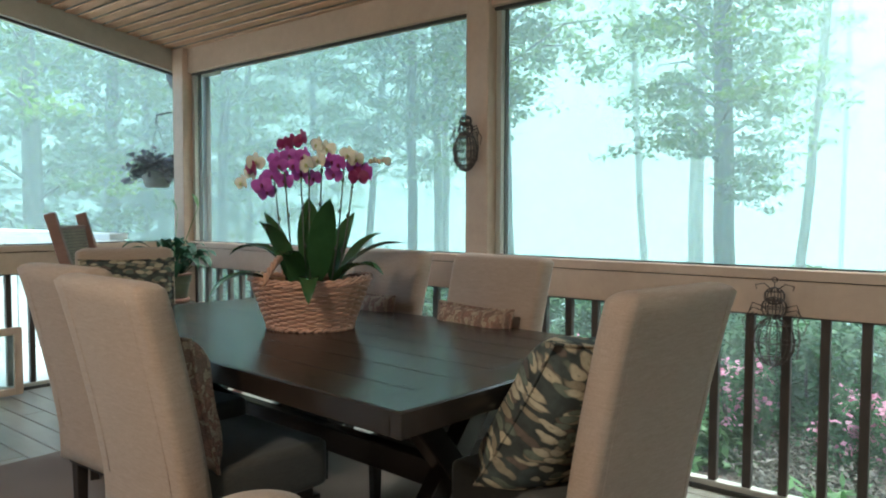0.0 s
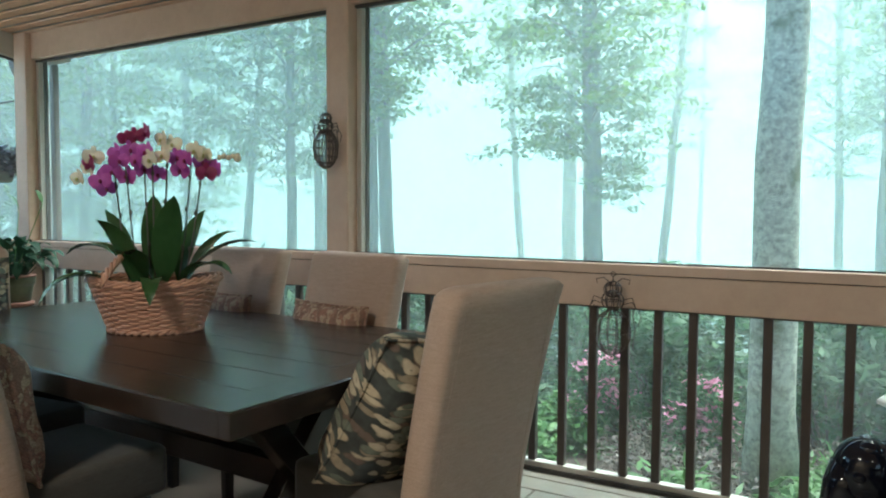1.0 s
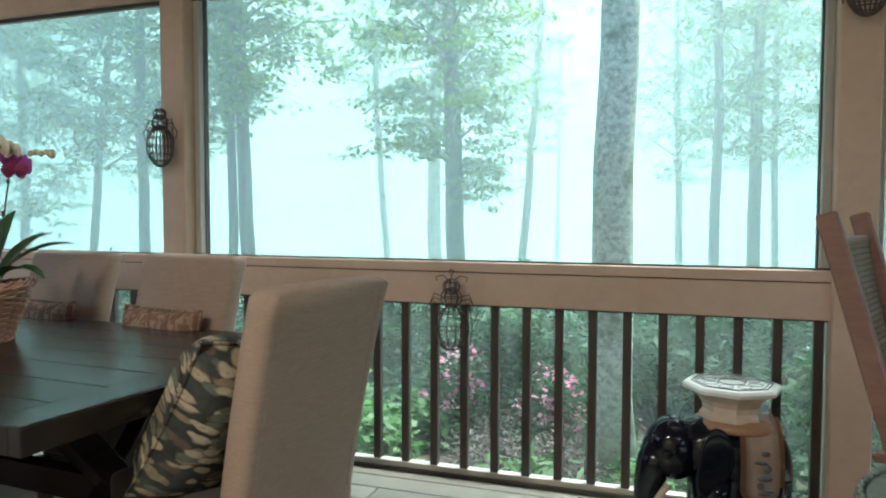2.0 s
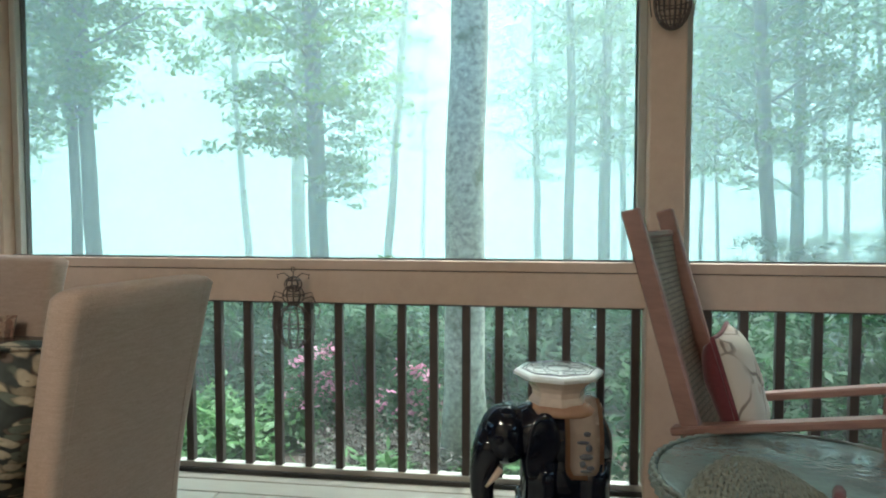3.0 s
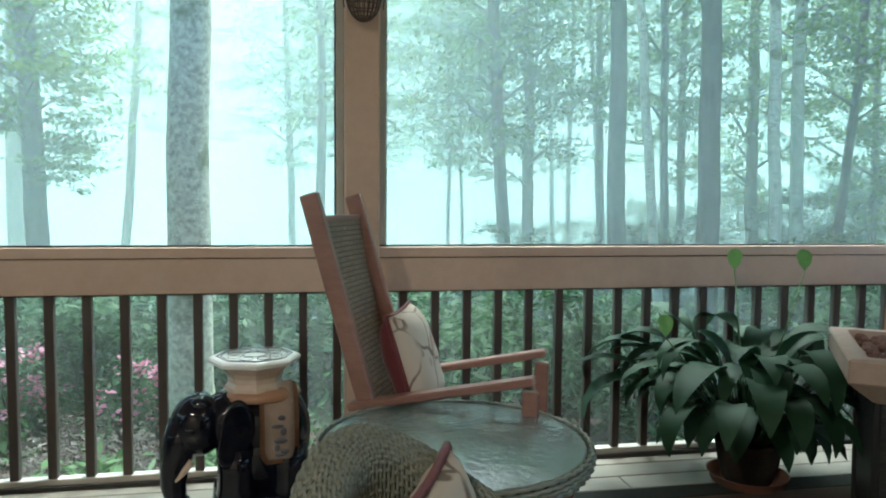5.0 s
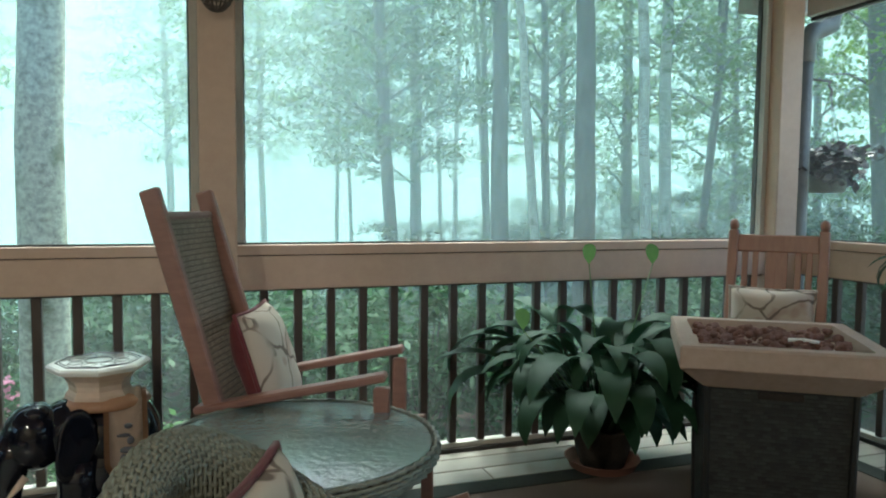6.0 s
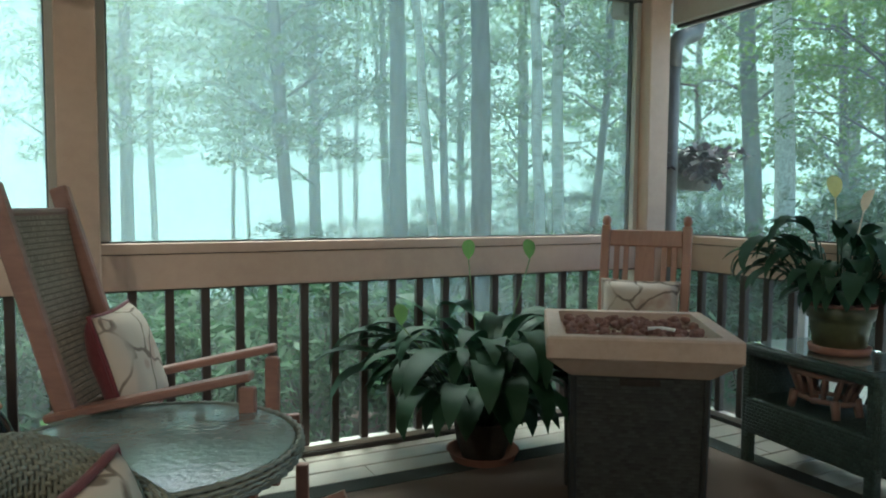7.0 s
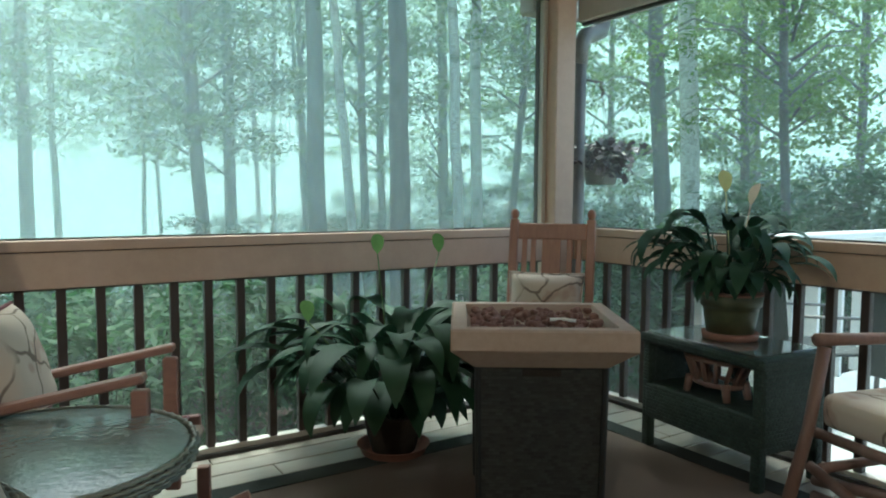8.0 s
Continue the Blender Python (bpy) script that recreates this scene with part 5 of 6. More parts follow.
    def drape(x0, x1, out, low, round_off):
        """A cloth that lies over the back and hangs down both flanks."""
        bm = bmesh.new()
        ry, rz, n = 0.138 + out, 0.142 + out, 40
        grid = []
        for i in range(n + 1):
            t = -1 + 2 * i / n
            a = min(1.0, abs(t) / 0.62) * radians(92)
            drop = max(0.0, (abs(t) - 0.62) / 0.38) * (0.325 - low)
            nip = round_off * max(0.0, (abs(t) - 0.86) / 0.14) ** 2
            sy = -1 if t < 0 else 1
            y, z = sy * ry * math.sin(a) * (1 - 0.05 * drop), 0.325 + rz * math.cos(a) - drop
            grid.append([bm.verts.new((x0 + nip + (x1 - x0 - 2 * nip) * j / 4, y, z)) for j in range(5)])
        for p, q in zip(grid, grid[1:]):
            for j in range(4):
                bm.faces.new((p[j], p[j + 1], q[j + 1], q[j]))
        bmesh.ops.solidify(bm, geom=bm.faces[:], thickness=-0.006)
        return bm

    blanket = part("saddle_cloth", drape(0.012, 0.160, 0.006, 0.205, 0.022), M_CERAMIC_GOLD, e, "ochre saddle cloth", True)
    part("cloth_panel", drape(0.030, 0.142, 0.014, 0.225, 0.014), M_CERAMIC_CREAM, blanket, "cream painted panel", True)
    for dx, z, w, h in ((0.004, 0.375, 0.030, 0.020), (-0.012, 0.345, 0.050, 0.014), (0.010, 0.325, 0.026, 0.030), (0.0, 0.292, 0.056, 0.024), (-0.014, 0.265, 0.024, 0.026), (0.016, 0.25, 0.034, 0.018), (0.0, 0.238, 0.050, 0.012)):
        bm = bmesh.new()
        y = -(0.158 if z < 0.33 else 0.158 * math.sqrt(max(0.1, 1 - ((z - 0.325) / 0.155) ** 2)))
        ball(bm, (0.09 + dx, y, z), 0.5, (w, 0.010, h), 10, 8)
        part("painted_motif", bm, M_CAMEO, blanket, "dark painted motif", True)
    bm = bmesh.new()
    lathe(bm, [(0.150, 0.425), (0.160, 0.436), (0.152, 0.452), (0.122, 0.466), (0.10, 0.47)], 32, (0.02, 0, 0), (1, 0.86))
    part("collar", bm, M_CERAMIC_GOLD, e, "ochre rolled collar", True)
    bm = bmesh.new()
    lathe(bm, [(0.120, 0.462), (0.116, 0.475), (0.104, 0.490), (0.106, 0.51), (0.118, 0.53), (0.145, 0.55), (0.160, 0.562)], 8)
    part("pedestal", bm, M_CERAMIC_CREAM, e, "cream waisted pedestal")
    bm = bmesh.new()
    lathe(bm, [(0.158, 0.560), (0.178, 0.566), (0.180, 0.578), (0.172, 0.586), (0.155, 0.588)], 8)
    part("seat", bm, M_WHITE, e, "white octagonal seat with blue border")
    bm = bmesh.new()
    for r, q in ((0.146, 0.0026), (0.132, 0.0018), (0.05, 0.0022)):
        tube(bm, [(r * math.cos(2 * math.pi * k / 8), r * math.sin(2 * math.pi * k / 8), 0.588) for k in range(8)], q, 5, closed=True)
    for k in range(8):
        a = 2 * math.pi * (k + 0.5) / 8
        tube(bm, [(0.085 * math.cos(a) + 0.026 * math.cos(q), 0.085 * math.sin(a) + 0.026 * math.sin(q), 0.588) for q in [2 * math.pi * i / 10 for i in range(10)]], 0.0016, 4, closed=True)
    part("seat_border", bm, M_CAMEO, e, "dark blue painted border and rosettes")
    return e


elephant_stool()


def wire_insect(m, label, s=1.0, antennae=True):
    """A hanging wire cage in the form of an insect."""
    w = thing("wire_insect", m, label, "wall ornament", "wire insects on the porch")

    wire = 0.0025 if antennae else 0.0034

    def cage(name, cz, a, b, ribs, hoops):
        body = part(name, one_box((0, 0, (cz + b) * s), (0.012 * s, 0.012 * s, 0.006 * s), 0.001), M_WIRE, w)
        for k in range(ribs):
            t = 2 * math.pi * k / ribs
            bm = bmesh.new()
            tube(bm, [(a * s * math.sin(q) * math.cos(t), a * s * 0.8 * math.sin(q) * math.sin(t), (cz + b * math.cos(q)) * s) for q in [math.pi * i / 12 for i in range(13)]], wire * s, 4)
            part("rib", bm, M_WIRE, body)
        for k in range(1, hoops + 1):
            q = math.pi * k / (hoops + 1)
            bm = bmesh.new()
            tube(bm, [(a * s * math.sin(q) * math.cos(2 * math.pi * i / 16), a * s * 0.8 * math.sin(q) * math.sin(2 * math.pi * i / 16), (cz + b * math.cos(q)) * s) for i in range(16)], wire * s, 4, closed=True)
            part("hoop", bm, M_WIRE, body)

    cage("abdomen_cage", -0.245, 0.082, 0.10 if antennae else 0.125, 12 if antennae else 20, 3 if antennae else 7)
    cage("thorax_cage", -0.105, 0.05, 0.045, 10, 3)
    cage("head_cage", -0.055, 0.04, 0.035, 9, 2)
    for sx in (-1, 1):
        for z0, dx, dz in ((-0.10, 0.10, -0.06), (-0.12, 0.125, -0.09), (-0.14, 0.10, -0.17)):
            bm = bmesh.new()
            tube(bm, [(sx * 0.045 * s, 0, z0 * s), (sx * 0.085 * s, 0, (z0 + 0.012) * s), (sx * dx * s, 0, (z0 + dz * 0.5) * s), (sx * dx * 0.9 * s, 0, (z0 + dz) * s)], wire * s, 5)
            part("wire_leg", bm, M_WIRE, w)
        if antennae:
            bm = bmesh.new()
            tube(bm, [(sx * 0.01 * s, 0, -0.03 * s), (sx * 0.04 * s, 0, -0.005 * s), (sx * 0.075 * s, 0, -0.012 * s), (sx * 0.07 * s, 0, -0.03 * s)], wire * s, 5)
            part("antenna", bm, M_WIRE, w)
    bm = bmesh.new()
    tube(bm, [(0.01 * s * math.cos(i), 0, 0.012 * s + 0.01 * s * math.sin(i)) for i in [2 * math.pi * k / 10 for k in range(10)]], 0.0024 * s, 5, closed=True)
    tube(bm, [(0, 0, 0.003 * s), (0, 0.0, -0.03 * s)], 0.0024 * s, 5)
    part("hanging_loop", bm, M_WIRE, w)
    return w


wire_insect(pose(-0.275, YW - 0.075, 0.97), "rusty wire insect cage hanging on the rail band", 1.0)
wire_insect(pose(-1.85, YW - 0.10, 1.80), "rusty wire beetle cage hanging on the post", 0.86, False)
wire_insect(pose(1.335, YW - 0.10, 2.30), "rusty wire beetle cage hanging high on the post", 0.9, False)

# ---- cushions ----
cushion(pose(-0.50, 1.985, 0.675, 30, 6, 78), 0.50, 0.50, 0.27, M_PRINT_LEAF, "square pillow in a dark leaf print on the near chair", None, 0.0, 0.005)
cushion(pose(-3.12, 2.02, 0.80, 10, 0, -112), 0.46, 0.42, 0.15, M_PRINT_LEAF, "square pillow in a dark leaf print on a chair")
cushion(pose(-1.40, 2.70, 0.675, 10, 0, 172), 0.46, 0.33, 0.13, M_PRINT_ROSE, "rose tapestry pillow on a chair")
cushion(pose(-2.14, 2.76, 0.675, 10, 0, 172), 0.46, 0.33, 0.13, M_PRINT_ROSE, "rose tapestry pillow on a chair")
cushion(pose(-1.56, 1.33, 0.68, 12, 0, -2), 0.44, 0.42, 0.19, M_PRINT_ROSE, "rose tapestry pillow against the chair back")
cushion(pose(1.475, 2.725, 0.66, -17, 0, 70), 0.36, 0.38, 0.15, M_PRINT_SPRIG, "cream sprig-print pillow with wine-red edge on the rocker", M_WINE, 0.0, 0.008, M_WINE)
cushion(pose(1.75, 2.57, 0.42, 88, 0, 67), 0.38, 0.38, 0.07, M_PRINT_SPRIG, "flat sprig-print seat pad on the rocker", M_WINE)
cushion(pose(3.745, 2.795, 0.69, -10, 0, -50), 0.37, 0.28, 0.13, M_PRINT_SPRIG, "cream sprig-print pillow on the corner rocker")
cushion(pose(1.375, 1.54, 0.56, 12, 0, -112), 0.32, 0.30, 0.12, M_PRINT_SPRIG, "cream sprig-print pillow with wine-red edge in the wicker chair", M_WINE, 0.0, 0.011)

# ---- rug ----
rug = thing("rug", pose(2.6, 1.75, 0), "brown woven rug with a black-green border on the deck", "rug")
part("rug_field", one_box((0, 0, 0.005), (2.96, 2.26, 0.009), 0.002), M_RUG, rug)
for s in (-1, 1):
    part("rug_border", one_box((0, s * 1.19, 0.0055), (3.2, 0.115, 0.011), 0.003), M_RUGEDGE, rug)
    part("rug_border", one_box((s * 1.54, 0, 0.0055), (0.115, 2.262, 0.011), 0.003), M_RUGEDGE, rug)
rug2 = thing("rug", pose(-1.9, 1.35, 0), "plain brown woven rug under the dining table", "rug")
part("rug_field", one_box((0, 0, 0.005), (2.9, 2.6, 0.01), 0.002), M_RUG_TAN, rug2)

# ---- ceiling lamps of the house side ----


def porch_lamp(x, y, power):
    l = thing("ceiling_lamp", pose(x, y, CEIL + RAKE * (YW - y)), "round warm ceiling lamp near the house wall", "lamp", "ceiling lamps")
    bm = bmesh.new()
    lathe(bm, [(0.16, -0.02), (0.17, -0.01), (0.17, 0.0)], 24)
    part("base", bm, M_WHITE, l, "", True)
    bm = bmesh.new()
    lathe(bm, [(0.02, -0.085), (0.09, -0.075), (0.14, -0.045), (0.15, -0.021)], 24)
    part("shade", bm, M_BULB, l, "glowing glass bowl", True)
    a = new("lamp_light", bpy.data.lights.new("lamp_light", "AREA"))
    a.data.shape, a.data.size, a.data.energy, a.data.color = "DISK", 0.3, power, (1.0, 0.79, 0.64)
    a.matrix_world = pose(x, y, CEIL + RAKE * (YW - y) - 0.10)


porch_lamp(-0.6, -1.1, LAMP)
porch_lamp(3.0, -1.2, 0.06 * LAMP)

# ---- outside ----


def ground_height(x, y):
    d = max(0.0, y - 4.0)
    fall = -0.95 - 0.02 * d - 0.006 * d * d
    rise = max(0.0, min(1.0, (x - 8.0 + 0.03 * d) / 9.0)) * max(0.0, min(1.0, 1.0 - (d - 14.0) / 16.0))
    side = -1.0 + 0.03 * max(0.0, x)
    z = fall * (1 - rise) + side * rise
    return max(-16.0, z) + 0.10 * noise.noise(Vector((x * 0.4, y * 0.4, 0)))


def ground_sheet():
    bm = bmesh.new()
    xs = [-140, -80, -50, -34] + [-26 + 1.0 * k for k in range(54)] + [36, 55, 90, 140]
    ys = [-60, -30, -12, -6] + [-2 + 0.8 * k for k in range(46)] + [44, 60, 90, 140]
    g = [[bm.verts.new((x, y, ground_height(x, y))) for y in ys] for x in xs]
    for a, b in zip(g, g[1:]):
        for j in range(len(ys) - 1):
            bm.faces.new((a[j], b[j], b[j + 1], a[j + 1]))
    return bm


structure("ground", ground_sheet(), M_GROUND, "sloping garden of soil, mulch and green below the porch", True)


def arc_wall(radius, a0, a1, z0, z1, n=48):
    bm = bmesh.new()
    lo, hi = [], []
    for k in range(n + 1):
        a = radians(a0 + (a1 - a0) * k / n)
        lo.append(bm.verts.new((radius * math.cos(a), radius * math.sin(a), z0)))
        hi.append(bm.verts.new((radius * math.cos(a), radius * math.sin(a), z1)))
    for k in range(n):
        bm.faces.new((lo[k], lo[k + 1], hi[k + 1], hi[k]))
    return bm


# Emitting wall in place of fog-lit sky; it also lights the porch.
structure("backdrop", arc_wall(95, -10, 190, -25, 60), M_BACKDROP, "glowing wall standing in for fog-lit sky behind the wood", True, "structure")
# Six curved sheets at stepped distances lay the fog's haze over the trees.
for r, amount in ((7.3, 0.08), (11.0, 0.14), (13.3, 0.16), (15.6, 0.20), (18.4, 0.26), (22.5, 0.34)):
    structure("fog_haze_sheet", arc_wall(r, 5, 184, -14, 1.6 + 0.46 * r), fog_mat(amount, r), "translucent sheet standing in for the haze of fog", True)


def crown_mesh(seed, high, spread, count, per, leaf):
    """Limbs in uneven tiers, each carrying flat drooping sprays of leaves; returns leaves and limbs."""
    r = np.random.default_rng(seed)
    cs, bm = [], bmesh.new()
    for k in range(count):
        t = (k + r.uniform(0, 0.8)) / count
        a = k * 2.4 + r.normal(0, 0.35)
        reach = spread * (0.62 + 0.5 * math.sin(math.pi * min(1.0, 0.18 + 0.72 * t))) * r.uniform(0.5, 1.0)
        z = high * t
        ca, sa = math.cos(a), math.sin(a)
        sag = 0.10 * reach
        pts = [(0, 0, z + 0.05), (0.4 * reach * ca, 0.4 * reach * sa, z + 0.30 * reach), (0.75 * reach * ca, 0.75 * reach * sa, z + 0.34 * reach), (reach * ca, reach * sa, z + 0.30 * reach - sag)]
        tube(bm, pts, [0.034, 0.022, 0.013, 0.004], 5)
        for j in range(11):
            f = 0.22 + 0.82 * (j + r.uniform(0, 1)) / 11
            side = r.normal(0, 0.30) * reach * min(f, 0.9)
            up = z + reach * (0.34 - 1.1 * (f - 0.7) ** 2) - 0.45 * abs(side) + r.normal(0, 0.16)
            cs.append((f * reach * ca - side * sa, f * reach * sa + side * ca, up - 0.06, r.uniform(0.34, 0.66)))
    return cloud_of_leaves("crown", cs, per, leaf, 0.30, r, M_CANOPY, 0.62), link_mesh("branchwork", bm, M_BARK, True)


CROWNS = [crown_mesh(20 + k, 7.0 + 0.4 * k, 2.5 + 0.2 * k, 24, 32, 0.155) for k in range(5)]
LIGHT_CROWNS = [crown_mesh(40 + k, 7.0 + 0.4 * k, 2.3 + 0.2 * k, 24, 26, 0.125) for k in range(5)]


def tree(x, y, dia, lean=0.0, base=None, scale=1.0, bark=None, label="tall slender tree standing in fog", crown=0, double=False, full=False, height=13.0):
    """A tapered trunk; its leaves begin at the level base, or out of sight where there is none."""
    z = ground_height(x, y)
    t = thing("tree", pose(x, y, z - 0.15), label, "tree", "trees round the porch")
    r = np.random.default_rng(int(abs(x * 100) + abs(y * 10)))
    bm = bmesh.new()
    pts, rads, wx, wy = [], [], 0.0, 0.0
    for k in range(15):
        h = height * k / 14
        wx, wy = wx + r.normal(0, 0.02), wy + r.normal(0, 0.02)
        pts.append((lean * (h + z - 1.0) + wx, wy, h))
        rads.append(dia / 2 * (1.06 - 0.5 * k / 14) * (1.4 if k == 0 else 1.0))
    tube(bm, pts, rads, 12)
    part("trunk", bm, bark or M_BARK, t, "", True)
    if base is None:
        return t
    low = base - z + 0.15
    for n in range(2 if double else 1):
        leaves, limbs = (CROWNS if full else LIGHT_CROWNS)[(crown + 2 * n) % 5]
        for name, me in (("crown", leaves), ("branchwork", limbs)):
            ob = new(name, me)
            ob.parent = t
            ob.location = (lean * (base + 2.0 * scale - 1.0), 0, low + 0.35 * n)
            ob.rotation_euler = (0, 0, x * 3.1 + y * 1.7 + 1.9 * n)
            ob.scale = (scale, scale, scale)
            if name == "branchwork":
                tagged(ob, kind="stuff")
    return t


# the wood: x, y, trunk width, lean, level of the lowest leaves, size of the crown, bark
LEFT_WOOD = [
    (-15.4, 6.3, 0.41, -0.053, -0.5, 1.10, "b"),
    (-16.5, 8.6, 0.33, 0.013, -0.3, 1.10, "b"),
    (-18.0, 10.2, 0.24, 0.032, -0.6, 1.10, "b"),
    (-15.3, 10.8, 0.27, 0.011, 1.6, 1.10, "b"),
    (-17.3, 13.1, 0.21, 0.016, 0.6, 1.00, "b"),
    (-16.8, 15.3, 0.26, -0.007, 1.2, 1.00, "b"),
    (-14.3, 15.1, 0.22, 0.121, 2.2, 1.00, "b"),
    (-11.4, 13.7, 0.26, -0.008, 2.3, 1.00, "b"),
    (-11.5, 14.9, 0.24, -0.023, 1.9, 1.00, "b"),
    (-12.0, 15.8, 0.22, 0.008, None, 1.00, "b"),
    (-7.8, 12.7, 0.31, -0.021, 2.9, 1.05, "b"),
    (-8.2, 12.8, 0.21, -0.002, 4.2, 0.80, "b"),
    (-20.0, 12.7, 0.31, 0.025, -0.5, 1.10, "b"),
]
MID_WOOD = [
    (-6.9, 17.6, 0.20, -0.065, 4.2, 0.55, "b"),
    (-6.0, 19.1, 0.42, 0.008, None, 1.00, "b"),
    (-3.7, 13.7, 0.39, -0.029, 1.55, 0.82, "b"),
    (-3.2, 17.8, 0.22, 0.069, 3.6, 0.60, "b"),
    (-3.4, 23.9, 0.17, 0.009, 3.0, 0.50, "b"),
    (0.5, 20.3, 0.22, -0.017, 1.9, 0.95, "b"),
    (1.3, 16.3, 0.23, -0.005, 2.4, 0.85, "b"),
    (3.0, 21.2, 0.20, -0.009, 2.2, 1.00, "b"),
    (2.1, 17.2, 0.30, -0.005, 2.2, 1.00, "b"),
]
RIGHT_WOOD = [
    (5.2, 19.8, 0.11, -0.017, 2.2, 0.80, "b"),
    (5.0, 14.7, 0.28, -0.073, 1.8, 0.90, "b"),
    (6.2, 16.5, 0.29, -0.024, 1.5, 1.00, "b"),
    (7.6, 19.1, 0.13, -0.041, None, 1.00, "b"),
    (8.1, 16.8, 0.13, -0.076, None, 1.00, "b"),
    (7.7, 15.9, 0.18, -0.016, 3.2, 0.80, "b"),
    (6.5, 12.1, 0.34, -0.026, 4.5, 0.90, "b"),
    (6.8, 11.4, 0.17, -0.088, None, 1.00, "l"),
    (8.1, 13.5, 0.18, -0.023, 2.6, 0.90, "b"),
    (9.3, 15.1, 0.19, 0.009, 1.4, 0.90, "b"),
    (7.0, 10.1, 0.35, -0.011, 5.0, 0.90, "b"),
]
FAR_RIGHT_WOOD = [
    (10.6, 14.4, 0.27, -0.031, 1.0, 1.00, "b"),
    (8.1, 10.1, 0.19, -0.051, None, 1.00, "l"),
    (9.0, 10.7, 0.22, 0.005, 3.6, 0.80, "l"),
    (10.1, 11.1, 0.16, 0.067, 2.4, 0.90, "b"),
    (13.1, 13.8, 0.16, -0.021, 0.8, 1.00, "b"),
    (4.9, 20.9, 0.13, -0.000, 2.2, 0.80, "b"),
    (7.4, 17.2, 0.13, 0.009, None, 1.00, "b"),
    (11.4, 8.5, 0.29, -0.086, 2.6, 0.90, "b"),
    (9.7, 6.6, 0.27, -0.064, 5.0, 0.80, "l"),
    (10.0, 5.3, 0.12, -0.061, 1.75, 0.66, "d"),
    (13.9, 6.5, 0.16, 0.014, 1.6, 0.90, "b"),
    (14.4, 12.6, 0.17, -0.039, 0.8, 1.00, "b"),
    (14.7, 9.1, 0.18, -0.061, 1.0, 1.00, "b"),
]
KINDS = {"b": (M_BARK, "tall grey-barked tree standing in fog"), "l": (M_LICHEN, "pale lichen-barked birch standing in fog"), "d": (M_BARK, "leafy dark green maple beside the porch")}
for i, (x, y, d, lean, base, size, kind) in enumerate(LEFT_WOOD + MID_WOOD + RIGHT_WOOD + FAR_RIGHT_WOOD):
    bark, label = KINDS[kind]
    broad = -4 < x < -3.5 and y < 15
    tree(x, y, d, lean, base, size, bark, label if base is not None or kind == "l" else "bare grey trunk standing in fog", i, broad or -8 < x < -7 or 4.9 < x < 6.3 or kind == "d", x < -7 or broad or x > 13)
for i, (x, y, base) in enumerate(((17.5, 6.0, -0.2), (17.0, 10.5, -0.2), (-21.5, 7.0, -0.8), (-22.0, 16.0, -0.4))):
    tree(x, y, 0.3, 0.02, base, 1.1, M_BARK, "full leafy tree far back in the fog", i)
tree(0.17, 6.1, 0.335, -0.01, 4.2, 0.9, M_LICHEN, "thick pale lichen-covered trunk close to the porch", 3)


def bush(x, y, w, h, seed, mat, label, name="bush", leaf=0.12, per=46, flowers=None, aspect=0.32, category="shrub"):
    z = ground_height(x, y)
    b = thing(name, pose(x, y, z - 0.04), label, category, "shrubs below the porch")
    r = np.random.default_rng(seed)
    cs = []
    for k in range(int(40 * w)):
        a, t = r.uniform(0, 2 * math.pi), r.uniform(0.1, 1)
        rad = w / 2 * math.sqrt(r.uniform(0, 1)) * math.sqrt(max(0.1, 1 - 0.7 * t * t))
        cs.append((rad * math.cos(a), rad * math.sin(a), h * t, r.uniform(0.18, 0.34)))
    ob = new("foliage", cloud_of_leaves("foliage", cs, per, leaf, 0.7, r, mat, aspect))
    ob.parent = b
    bm = bmesh.new()
    for cx, cy, cz, sp in cs[::3]:
        tube(bm, [(cx * 0.15, cy * 0.15, 0), (cx * 0.6, cy * 0.6, cz * 0.55), (cx, cy, cz)], [0.014, 0.01, 0.004], 4)
    tagged(part("branchwork", bm, M_BARK, b), kind="stuff")
    if flowers:
        fl = [(cx, cy, cz + 0.06, 0.10) for cx, cy, cz, sp in cs if cz > 0.4 * h]
        ob = new("blossom", cloud_of_leaves("blossom", fl, 12, 0.06, 0.8, r, flowers, 0.9))
        ob.parent = b
        ob["label"] = "clusters of blossom"
    return b


def gutter(m, label):
    """The end of a roof gutter, its dark downspout, and a pale elbow that leads to a second pipe."""
    g = thing("gutter", m, label, "gutter")
    part("gutter_box", one_box((-0.05, 0, 0.03), (0.42, 0.13, 0.14), 0.01), M_TRIM_PALE, g)
    part("downspout", one_box((-0.08, -0.03, -1.55), (0.06, 0.05, 3.0), 0.008), M_GUTTER, g)
    bm = bmesh.new()
    tube(bm, [(0.40, 0.0, 0.10), (0.40, 0.0, 0.0), (0.37, -0.01, -0.07), (0.29, -0.03, -0.10), (0.20, -0.05, -0.13), (0.145, -0.06, -0.19), (0.135, -0.06, -0.32)], 0.055, 14)
    tube(bm, [(0.135, -0.06, -0.30), (0.135, -0.06, -2.9)], 0.05, 14)
    part("elbow_pipe", bm, M_GUTTER, g, "grey elbow and pipe", True)
    return g


gutter(pose(4.53, YW + 0.26, HEAD), "roof gutter with dark downspout outside the corner post")
gutter(pose(XL - 0.20, YW + 0.32, HEAD + 0.10, 0, 0, 180), "roof gutter with dark downspout outside the far corner post")


